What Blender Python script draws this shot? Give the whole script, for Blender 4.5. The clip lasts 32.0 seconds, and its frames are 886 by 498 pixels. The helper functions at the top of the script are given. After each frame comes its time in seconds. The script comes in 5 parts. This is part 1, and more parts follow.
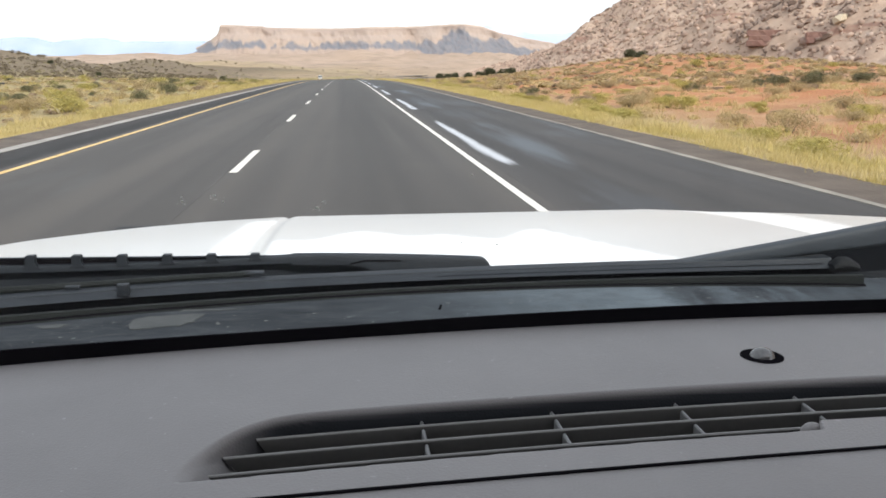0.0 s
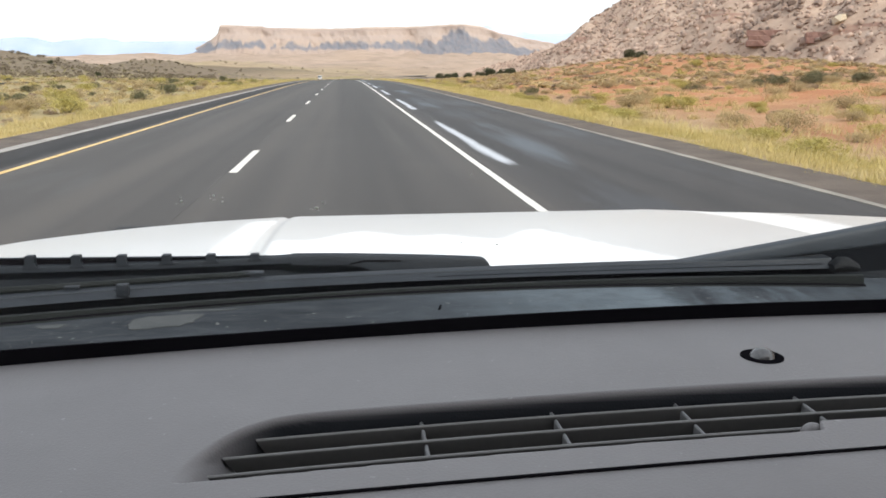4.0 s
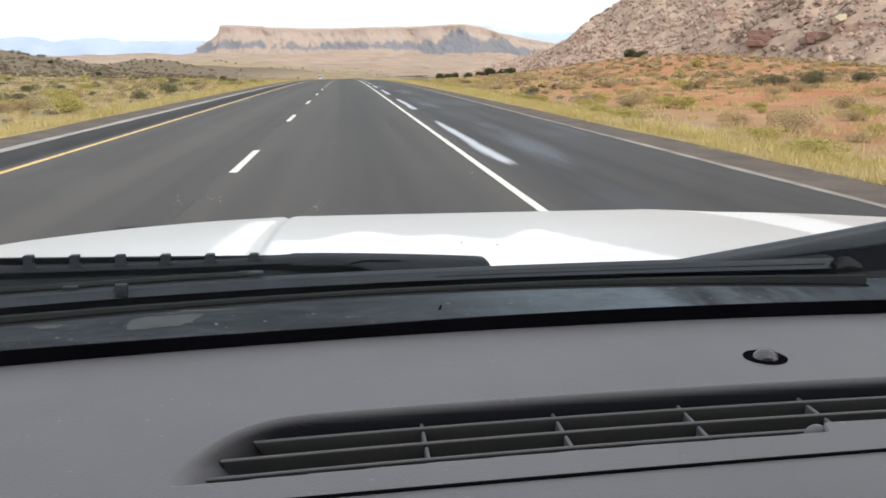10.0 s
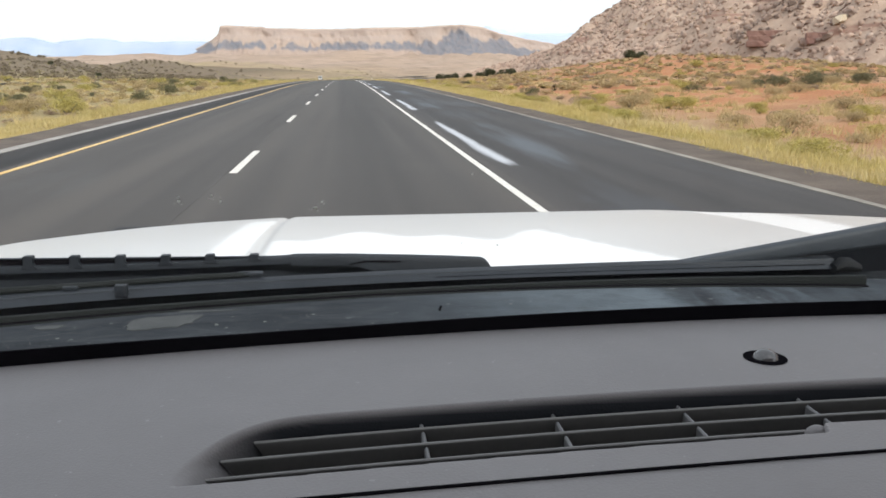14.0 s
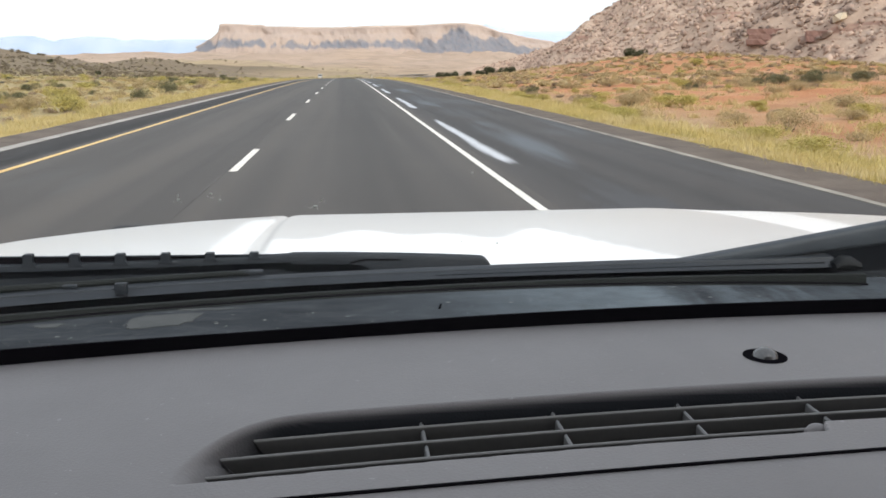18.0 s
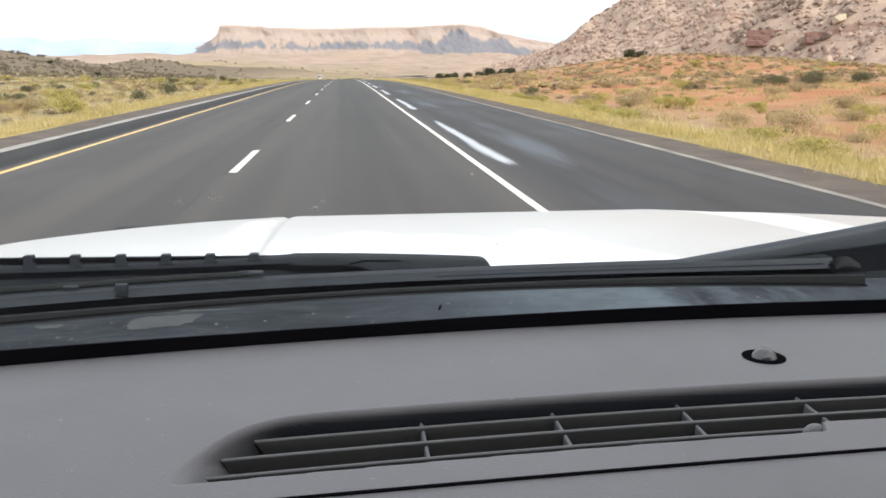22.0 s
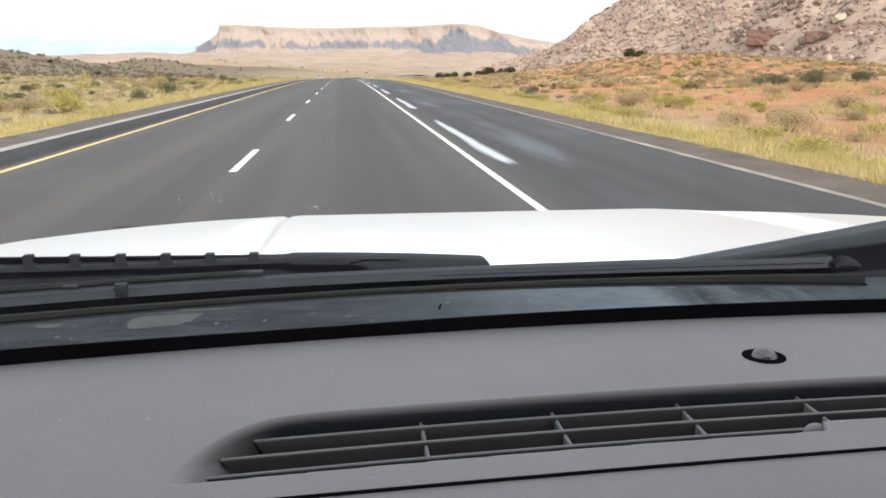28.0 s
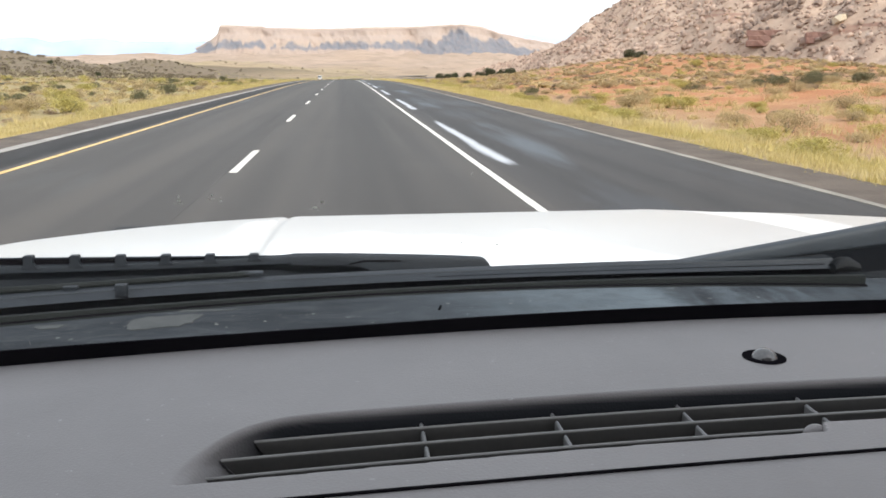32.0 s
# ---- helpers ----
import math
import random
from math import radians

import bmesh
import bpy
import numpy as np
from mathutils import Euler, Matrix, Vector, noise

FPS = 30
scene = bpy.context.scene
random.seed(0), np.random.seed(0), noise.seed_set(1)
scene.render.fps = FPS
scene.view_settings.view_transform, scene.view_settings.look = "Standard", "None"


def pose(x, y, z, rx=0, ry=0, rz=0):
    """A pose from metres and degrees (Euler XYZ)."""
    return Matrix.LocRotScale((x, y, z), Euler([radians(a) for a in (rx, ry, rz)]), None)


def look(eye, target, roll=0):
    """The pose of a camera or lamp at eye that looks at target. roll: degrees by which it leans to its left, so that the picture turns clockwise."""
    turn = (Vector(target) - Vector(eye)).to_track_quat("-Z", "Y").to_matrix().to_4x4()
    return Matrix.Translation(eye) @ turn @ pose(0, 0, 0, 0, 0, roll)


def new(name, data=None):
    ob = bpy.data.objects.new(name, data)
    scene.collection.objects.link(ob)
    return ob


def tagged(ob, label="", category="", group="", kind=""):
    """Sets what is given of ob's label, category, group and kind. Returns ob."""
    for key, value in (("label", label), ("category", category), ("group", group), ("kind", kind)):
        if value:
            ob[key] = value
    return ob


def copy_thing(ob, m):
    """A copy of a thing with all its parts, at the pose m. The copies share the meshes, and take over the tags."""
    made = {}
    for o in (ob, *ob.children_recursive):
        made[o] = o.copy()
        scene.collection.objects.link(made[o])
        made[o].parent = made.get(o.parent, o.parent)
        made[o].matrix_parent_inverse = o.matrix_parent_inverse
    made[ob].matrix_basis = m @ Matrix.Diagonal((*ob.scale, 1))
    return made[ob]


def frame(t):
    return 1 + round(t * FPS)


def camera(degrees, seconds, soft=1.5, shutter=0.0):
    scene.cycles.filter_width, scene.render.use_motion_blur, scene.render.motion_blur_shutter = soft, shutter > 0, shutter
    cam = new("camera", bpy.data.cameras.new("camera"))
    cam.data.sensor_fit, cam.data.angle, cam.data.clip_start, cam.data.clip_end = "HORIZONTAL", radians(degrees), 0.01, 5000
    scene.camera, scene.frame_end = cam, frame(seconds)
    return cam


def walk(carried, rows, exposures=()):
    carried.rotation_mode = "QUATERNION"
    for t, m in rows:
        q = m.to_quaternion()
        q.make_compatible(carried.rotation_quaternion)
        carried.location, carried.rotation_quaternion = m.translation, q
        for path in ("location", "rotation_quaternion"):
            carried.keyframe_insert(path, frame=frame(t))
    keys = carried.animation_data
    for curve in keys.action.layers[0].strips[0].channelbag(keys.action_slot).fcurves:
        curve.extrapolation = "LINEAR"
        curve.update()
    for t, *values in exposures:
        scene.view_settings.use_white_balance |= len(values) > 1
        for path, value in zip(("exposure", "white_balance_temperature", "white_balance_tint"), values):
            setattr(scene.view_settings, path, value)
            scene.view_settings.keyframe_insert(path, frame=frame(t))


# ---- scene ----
cam = camera(57.1, 32.0, soft=1.65)
EYE = (0.0, 0.0, 1.52)
# the phone is clamped over the dash and rides with the truck; it shakes in its clamp by millimetres and hundredths of a degree:
# seconds, millimetres back along the view, nod and swing in degrees
SHAKE = ((0.0, 5.6, -0.02, 0.0), (1.0, 5.3, 0.04, -0.01), (2.0, 5.1, 0.0, -0.01), (3.0, 5.1, 0.03, -0.01), (3.5, 5.0, 0.0, -0.02), (5.5, 4.7, -0.02, -0.01),
         (6.0, 4.5, 0.06, 0.0), (7.0, 5.0, 0.07, 0.0), (7.5, 5.0, 0.07, -0.01), (8.0, -0.8, 0.02, -0.01), (8.5, 0.4, 0.0, 0.0), (9.0, -0.4, -0.07, -0.01),
         (9.5, 0.2, 0.02, 0.0), (10.0, 0.0, -0.02, 0.0), (10.5, 0.3, 0.06, 0.0), (11.0, -0.3, -0.02, -0.02), (12.0, 0.0, 0.02, -0.01), (13.0, 0.4, 0.0, 0.0),
         (14.0, 0.1, 0.02, 0.0), (14.5, 0.1, -0.10, 0.0), (16.5, 0.4, 0.01, 0.0), (17.0, 0.5, 0.02, -0.01), (17.5, 0.3, 0.01, 0.0), (18.0, 0.0, -0.10, -0.01),
         (18.5, 0.0, -0.09, 0.0), (19.0, 0.2, -0.02, 0.0), (19.5, 0.3, -0.03, 0.0), (20.0, 3.0, -0.03, -0.01), (20.5, 1.9, 0.0, -0.01), (21.0, 1.4, -0.02, -0.02),
         (22.0, 1.9, -0.02, -0.02), (22.5, 1.2, -0.05, -0.03), (23.0, 1.5, 0.03, -0.01), (24.0, 1.5, 0.01, -0.01), (25.0, 1.0, -0.04, -0.02), (25.5, 0.9, -0.02, -0.02),
         (27.5, 1.3, -0.04, -0.02), (28.0, 1.3, -0.07, -0.03), (29.0, 1.2, -0.05, -0.02), (30.0, 1.3, -0.02, -0.03), (31.0, 1.4, -0.04, -0.03), (32.0, 1.4, -0.01, -0.02))
walk(cam, [(t, pose(*EYE, 90 - 12.48 + nod, 0.0, -6.73 + swing) @ pose(0, 0, back / 1000)) for t, back, nod, swing in SHAKE],
     exposures=((0.0, 0.18), (3.5, 0.18), (6.0, 0.09), (7.5, 0.06), (9.0, 0.02), (17.2, 0.02), (18.0, 0.08), (19.0, 0.27), (32.0, 0.34)))

# ---- world and sun ----
SUN_EL, SUN_AZ = 37.0, 152.0   # azimuth clockwise from the driving direction
world = bpy.data.worlds.new("sky")
scene.world = world
world.use_nodes = True
wn = world.node_tree
sky = wn.nodes.new("ShaderNodeTexSky")
sky.sky_type, sky.sun_disc = "NISHITA", False
sky.sun_elevation, sky.sun_rotation = radians(SUN_EL), radians(SUN_AZ)
sky.dust_density, sky.ozone_density = 3.0, 1.0
veil = wn.nodes.new("ShaderNodeMix")
veil.data_type = "RGBA"
veil.inputs[0].default_value = 0.72
veil.inputs[7].default_value = (12.8, 13.2, 14.1, 1)
wn.links.new(sky.outputs[0], veil.inputs[6])
wn.links.new(veil.outputs[2], wn.nodes["Background"].inputs[0])
wn.nodes["Background"].inputs[1].default_value = 0.11
sun = new("sun", bpy.data.lights.new("sun", "SUN"))
sun.data.energy, sun.data.angle, sun.data.color = 3.1, radians(2.0), (1.0, 0.945, 0.875)
a, e = radians(SUN_AZ), radians(SUN_EL)
sun.matrix_world = look((math.sin(a) * math.cos(e) * 50, math.cos(a) * math.cos(e) * 50, math.sin(e) * 50 + 10), (0, 0, 10))


# ---- materials ----
def mat(name, rough=0.6, metal=0.0, spec=0.5):
    m = bpy.data.materials.new(name)
    m.use_nodes = True
    b = m.node_tree.nodes["Principled BSDF"]
    b.inputs["Roughness"].default_value = rough
    b.inputs["Metallic"].default_value = metal
    b.inputs["Specular IOR Level"].default_value = spec
    return m, m.node_tree, b


def coords(nt, kind="Object", scale=(1, 1, 1)):
    c = nt.nodes.new("ShaderNodeTexCoord")
    mp = nt.nodes.new("ShaderNodeMapping")
    mp.inputs["Scale"].default_value = scale
    nt.links.new(c.outputs[kind], mp.inputs["Vector"])
    return mp.outputs[0]


def noise_tex(nt, vec, scale, detail=4.0, rough=0.55, dist=0.0):
    n = nt.nodes.new("ShaderNodeTexNoise")
    n.inputs["Scale"].default_value, n.inputs["Detail"].default_value = scale, detail
    n.inputs["Roughness"].default_value, n.inputs["Distortion"].default_value = rough, dist
    nt.links.new(vec, n.inputs["Vector"])
    return n.outputs[0]


def ramp(nt, fac, stops):
    r = nt.nodes.new("ShaderNodeValToRGB")
    el = r.color_ramp.elements
    while len(el) < len(stops):
        el.new(0.5)
    for k, (p, c) in zip(el, stops):
        k.position = p
        k.color = (*c, 1) if len(c) == 3 else c
    nt.links.new(fac, r.inputs[0])
    return r.outputs[0]


def mix(nt, fac, a, b):
    m = nt.nodes.new("ShaderNodeMix")
    m.data_type = "RGBA"
    for k, v in ((0, fac), (6, a), (7, b)):
        if isinstance(v, (int, float)):
            m.inputs[k].default_value = v
        elif isinstance(v, tuple):
            m.inputs[k].default_value = (*v, 1)
        else:
            nt.links.new(v, m.inputs[k])
    return m.outputs[2]


def calc(nt, op, a, b=None, clamp=False):
    m = nt.nodes.new("ShaderNodeMath")
    m.operation, m.use_clamp = op, clamp
    for k, v in ((0, a), (1, b)):
        if v is None:
            continue
        if isinstance(v, (int, float)):
            m.inputs[k].default_value = v
        else:
            nt.links.new(v, m.inputs[k])
    return m.outputs[0]


def bump(nt, bsdf, height, strength=0.3, dist=0.01):
    b = nt.nodes.new("ShaderNodeBump")
    b.inputs["Strength"].default_value, b.inputs["Distance"].default_value = strength, dist
    nt.links.new(height, b.inputs["Height"])
    nt.links.new(b.outputs[0], bsdf.inputs["Normal"])


def speckled(name, c1, c2, scale, rough=0.7, fine=0, bump_s=0.2, dist=0.004, metal=0.0, spec=0.5, kind="Object"):
    m, nt, b = mat(name, rough, metal, spec)
    v = coords(nt, kind)
    n = noise_tex(nt, v, scale)
    col = ramp(nt, n, ((0.3, c1), (0.7, c2)))
    if fine:
        n2 = noise_tex(nt, v, fine, 2)
        col = mix(nt, calc(nt, "MULTIPLY", n2, 0.35), col, tuple(min(1, x * 0.55) for x in c1))
        bump(nt, b, n2, bump_s, dist)
    nt.links.new(col, b.inputs["Base Color"])
    return m


def attr(nt, name):
    a = nt.nodes.new("ShaderNodeAttribute")
    a.attribute_name = name
    return a.outputs["Fac"]


def asphalt(name, c1, c2, sheen=(0.15, 0.155, 0.16), spread=0.60, scraped=False, spec=0.48):
    m, nt, b = mat(name, 0.75, 0, spec)
    v = coords(nt)
    vs = coords(nt, scale=(1.6, 0.06, 1))
    fine = noise_tex(nt, v, 55, 3, 0.7)
    big = noise_tex(nt, v, 0.22, 4)
    streak = noise_tex(nt, vs, 1.3, 4, 0.6)
    col = ramp(nt, streak, ((0.3, c1), (0.7, c2)))
    col = mix(nt, calc(nt, "MULTIPLY", ramp(nt, big, ((0.52, (0, 0, 0)), (0.72, (1, 1, 1)))), 0.45), col, tuple(x * 1.45 for x in c2))
    # long pale patches: the sky's sheen on the asphalt, put into the colour
    sheen_mask = ramp(nt, noise_tex(nt, coords(nt, scale=(0.35, 0.08, 1)), 1.0, 5, 0.6, 0.6), ((spread, (0, 0, 0)), (spread + 0.09, (1, 1, 1))))
    col = mix(nt, calc(nt, "MULTIPLY", sheen_mask, 0.45), col, sheen)
    lanes = noise_tex(nt, coords(nt, scale=(0.75, 0.006, 1)), 1.0, 3, 0.6)
    col = mix(nt, ramp(nt, lanes, ((0.36, (0.8, 0.8, 0.8)), (0.5, (0, 0, 0)))), col, tuple(x * 0.62 for x in c1))
    col = mix(nt, ramp(nt, lanes, ((0.50, (0, 0, 0)), (0.64, (0.9, 0.9, 0.9)))), col, (c2[0] * 1.27, c2[1] * 1.24, c2[2] * 1.2))
    if scraped:
        thin = noise_tex(nt, coords(nt, scale=(7.0, 0.30, 1)), 1.0, 5, 0.65, 0.4)
        # pale sky sheen of the patches and the milled band, put into the colour
        for key, pale, low, high in (("patch_sheen", (0.105, 0.117, 0.135), 0.52, 1.05), ("milled_sheen", (0.60, 0.62, 0.66), 0.55, 1.0)):
            w = calc(nt, "ADD", calc(nt, "MULTIPLY", attr(nt, key), 0.75), calc(nt, "MULTIPLY", thin, 0.75))
            col = mix(nt, calc(nt, "MULTIPLY", ramp(nt, w, ((low, (0, 0, 0)), (high, (1, 1, 1)))), calc(nt, "MULTIPLY", attr(nt, key), 4.0, True)), col, pale)
    col = mix(nt, calc(nt, "MULTIPLY", fine, 0.5), col, tuple(x * 0.45 for x in c1))
    nt.links.new(col, b.inputs["Base Color"])
    bump(nt, b, fine, 0.5, 0.006)
    return m


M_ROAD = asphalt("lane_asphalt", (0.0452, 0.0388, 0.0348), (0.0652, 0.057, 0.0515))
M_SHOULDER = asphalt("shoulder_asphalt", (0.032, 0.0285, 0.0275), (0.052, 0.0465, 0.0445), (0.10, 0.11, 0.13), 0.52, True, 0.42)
M_INNER = asphalt("fresh_shoulder_asphalt", (0.016, 0.0145, 0.014), (0.036, 0.033, 0.0315), spec=0.2)
M_PAINT_W = speckled("white_road_paint", (0.66, 0.63, 0.57), (0.78, 0.75, 0.69), 3.0, 0.6, 40, 0.2)
M_PAINT_Y = speckled("yellow_road_paint", (0.66, 0.42, 0.13), (0.76, 0.53, 0.22), 3.0, 0.6, 40, 0.2)
M_EDGE = speckled("chip_seal_edge", (0.25, 0.232, 0.21), (0.43, 0.405, 0.375), 0.9, 0.9, 30, 0.4)
M_EDGE_R = speckled("worn_chip_seal_edge", (0.15, 0.135, 0.115), (0.36, 0.33, 0.28), 0.9, 0.9, 30, 0.4)
M_JOINT = speckled("worn_joint_seal", (0.030, 0.028, 0.027), (0.115, 0.105, 0.098), 0.35, 0.85, 25, 0.3)
M_GRAVEL = speckled("dark_gravel", (0.070, 0.052, 0.040), (0.145, 0.110, 0.086), 1.2, 0.95, 22, 0.7, 0.02)


def ground_material():
    m, nt, b = mat("desert_ground", 0.95, 0, 0.2)
    v = coords(nt)
    big, mid, fine = noise_tex(nt, v, 0.018, 5), noise_tex(nt, v, 0.16, 5, 0.65), noise_tex(nt, v, 1.7, 5, 0.7)
    soil = ramp(nt, mid, ((0.3, (0.27, 0.185, 0.115)), (0.55, (0.36, 0.26, 0.17)), (0.75, (0.45, 0.35, 0.24))))
    green = ramp(nt, fine, ((0.3, (0.21, 0.18, 0.08)), (0.6, (0.36, 0.305, 0.125)), (0.8, (0.50, 0.415, 0.21))))
    red = ramp(nt, mid, ((0.3, (0.37, 0.15, 0.07)), (0.52, (0.46, 0.215, 0.105)), (0.75, (0.49, 0.295, 0.18))))
    rock = ramp(nt, mid, ((0.25, (0.36, 0.25, 0.19)), (0.5, (0.485, 0.355, 0.272)), (0.75, (0.58, 0.445, 0.35))))
    patch = ramp(nt, big, ((0.44, (0, 0, 0)), (0.58, (1, 1, 1))))
    col = mix(nt, calc(nt, "MULTIPLY", attr(nt, "green"), calc(nt, "ADD", 0.6, calc(nt, "MULTIPLY", patch, 0.4)), True), soil, green)
    rd = calc(nt, "MULTIPLY", attr(nt, "red"), ramp(nt, noise_tex(nt, v, 0.05, 4), ((0.36, (0.5, 0.5, 0.5)), (0.52, (1, 1, 1)))), True)
    col = mix(nt, rd, col, red)
    sand = ramp(nt, noise_tex(nt, coords(nt, scale=(0.05, 0.035, 0.05)), 1.0, 5, 0.6, 0.5), ((0.56, (0, 0, 0)), (0.66, (0.7, 0.7, 0.7))))
    col = mix(nt, calc(nt, "MULTIPLY", sand, attr(nt, "red")), col, (0.56, 0.40, 0.29))
    col = mix(nt, attr(nt, "rock"), col, rock)
    seam = ramp(nt, noise_tex(nt, coords(nt, scale=(0.02, 0.02, 0.22)), 1.0, 4), ((0.58, (0, 0, 0)), (0.64, (1, 1, 1))))
    col = mix(nt, calc(nt, "MULTIPLY", calc(nt, "MULTIPLY", seam, attr(nt, "rock")), 0.6), col, (0.24, 0.10, 0.07))
    col = mix(nt, calc(nt, "MULTIPLY", fine, 0.45), col, mix(nt, 0.5, col, (0.12, 0.09, 0.06)))
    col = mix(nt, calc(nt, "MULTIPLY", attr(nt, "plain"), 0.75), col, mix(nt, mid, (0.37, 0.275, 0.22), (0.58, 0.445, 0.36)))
    wide = ramp(nt, noise_tex(nt, coords(nt, scale=(0.010, 0.0028, 1)), 1.0, 5, 0.65), ((0.40, (0, 0, 0)), (0.60, (1, 1, 1))))
    dots = ramp(nt, noise_tex(nt, coords(nt, scale=(0.05, 0.012, 1)), 1.0, 4, 0.7), ((0.50, (0, 0, 0)), (0.62, (1, 1, 1))))
    col = mix(nt, calc(nt, "MULTIPLY", wide, calc(nt, "MULTIPLY", attr(nt, "far"), 0.65)), col, (0.305, 0.225, 0.17))
    col = mix(nt, calc(nt, "MULTIPLY", dots, calc(nt, "MULTIPLY", attr(nt, "far"), 0.6)), col, (0.185, 0.145, 0.105))
    col = mix(nt, calc(nt, "MULTIPLY", attr(nt, "scrub"), 0.85), col, mix(nt, fine, (0.10, 0.078, 0.056), (0.20, 0.155, 0.112)))
    nt.links.new(col, b.inputs["Base Color"])
    bump(nt, b, fine, 0.8, 0.25)
    return m


M_GROUND = ground_material()


def mesa_material():
    m, nt, b = mat("banded_mesa_rock", 0.95, 0, 0.1)
    rel = attr(nt, "ht")
    spur = noise_tex(nt, coords(nt, scale=(0.012, 0.0, 0.003)), 1.0, 6, 0.68)
    hgt = calc(nt, "ADD", rel, calc(nt, "MULTIPLY", calc(nt, "SUBTRACT", spur, 0.5), 0.10))
    col = ramp(nt, hgt, ((0.0, (0.33, 0.255, 0.205)), (0.30, (0.375, 0.29, 0.24)), (0.55, (0.40, 0.31, 0.255)), (0.76, (0.40, 0.322, 0.277)), (0.90, (0.375, 0.30, 0.258)),
                         (0.925, (0.31, 0.245, 0.212)), (0.965, (0.46, 0.37, 0.31))))
    mauve = noise_tex(nt, coords(nt, scale=(0.0045, 0.0, 0.02)), 1.0, 4, 0.6)
    col = mix(nt, ramp(nt, mauve, ((0.50, (0, 0, 0)), (0.66, (0.35, 0.35, 0.35)))), col, (0.33, 0.27, 0.25))
    gul = ramp(nt, noise_tex(nt, coords(nt, scale=(0.034, 0.010, 0.022)), 1.0, 7, 0.75), ((0.50, (0, 0, 0)), (0.72, (0.5, 0.5, 0.5))))
    col = mix(nt, calc(nt, "MULTIPLY", gul, 0.6), col, (0.42, 0.345, 0.29))
    fine = noise_tex(nt, coords(nt, scale=(0.05, 0.02, 0.035)), 1.0, 5, 0.7)
    shale = calc(nt, "MULTIPLY", attr(nt, "shale"), ramp(nt, fine, ((0.40, (1, 1, 1)), (0.74, (0.62, 0.62, 0.62)))))
    col = mix(nt, shale, col, mix(nt, spur, (0.14, 0.148, 0.175), (0.215, 0.216, 0.238)))
    nt.links.new(col, b.inputs["Base Color"])
    bump(nt, b, fine, 0.5, 10.0)
    return m


M_MESA = mesa_material()
# the blue haze of distance is put into the far ranges' colours
M_FAR = speckled("haze_blue_range", (0.31, 0.385, 0.51), (0.42, 0.48, 0.57), 0.006, 1.0)
M_FARTHER = speckled("haze_pale_range", (0.39, 0.465, 0.585), (0.48, 0.54, 0.63), 0.006, 1.0)
M_SAGE = speckled("sage_leaves", (0.325, 0.254, 0.137), (0.546, 0.423, 0.234), 1.2, 0.9)
M_RABBIT = speckled("yellow_green_leaves", (0.338, 0.294, 0.0938), (0.587, 0.494, 0.169), 3.0, 0.9)
M_BROWN = speckled("dry_brush", (0.25, 0.181, 0.125), (0.413, 0.312, 0.213), 3.0, 0.9)
M_JUNIPER = speckled("juniper_leaves", (0.048, 0.054, 0.026), (0.10, 0.102, 0.05), 2.0, 0.9)
M_BARK = speckled("grey_bark", (0.12, 0.10, 0.08), (0.20, 0.17, 0.14), 6.0, 0.95)


def grass_material(name, gold, pale, olive):
    """Dry blades, each its own shade, in drifts of gold, bleached straw and olive."""
    m, nt, b = mat(name, 0.9, 0, 0.2)
    g = nt.nodes.new("ShaderNodeNewGeometry")
    drift = noise_tex(nt, coords(nt, scale=(0.6, 0.25, 1)), 1.0, 4, 0.6)
    col = ramp(nt, drift, ((0.34, olive), (0.48, gold), (0.62, pale)))
    shade = ramp(nt, g.outputs["Random Per Island"], ((0.0, tuple(0.62 * k for k in gold)), (0.5, gold), (0.85, pale), (1.0, tuple(0.8 * k for k in olive))))
    nt.links.new(mix(nt, 0.5, col, shade), b.inputs["Base Color"])
    return m


M_GRASS = grass_material("golden_grass", (0.54, 0.43, 0.165), (0.62, 0.505, 0.285), (0.43, 0.375, 0.145))
M_MEDIAN = grass_material("olive_gold_grass", (0.49, 0.395, 0.16), (0.585, 0.475, 0.25), (0.33, 0.30, 0.115))
M_STRAW = speckled("straw_bunchgrass", (0.421, 0.322, 0.146), (0.597, 0.468, 0.24), 0.6, 0.9)
M_DUST = speckled("dried_road_dust", (0.058, 0.062, 0.065), (0.085, 0.089, 0.090), 40, 0.9, 160, 0.2, 0.0005, spec=0.1)


def leafy(material, share=0.4):
    """Lets part of the light through the thin leaves or blades of a material."""
    nt = material.node_tree
    b, out = nt.nodes["Principled BSDF"], nt.nodes["Material Output"]
    tr, mx = nt.nodes.new("ShaderNodeBsdfTranslucent"), nt.nodes.new("ShaderNodeMixShader")
    nt.links.new(b.inputs["Base Color"].links[0].from_socket, tr.inputs["Color"])
    mx.inputs[0].default_value = share
    nt.links.new(b.outputs[0], mx.inputs[1])
    nt.links.new(tr.outputs[0], mx.inputs[2])
    nt.links.new(mx.outputs[0], out.inputs[0])


for leaf in (M_SAGE, M_RABBIT, M_BROWN, M_JUNIPER):
    leafy(leaf)
for blade in (M_GRASS, M_MEDIAN, M_STRAW):
    leafy(blade, 0.25)


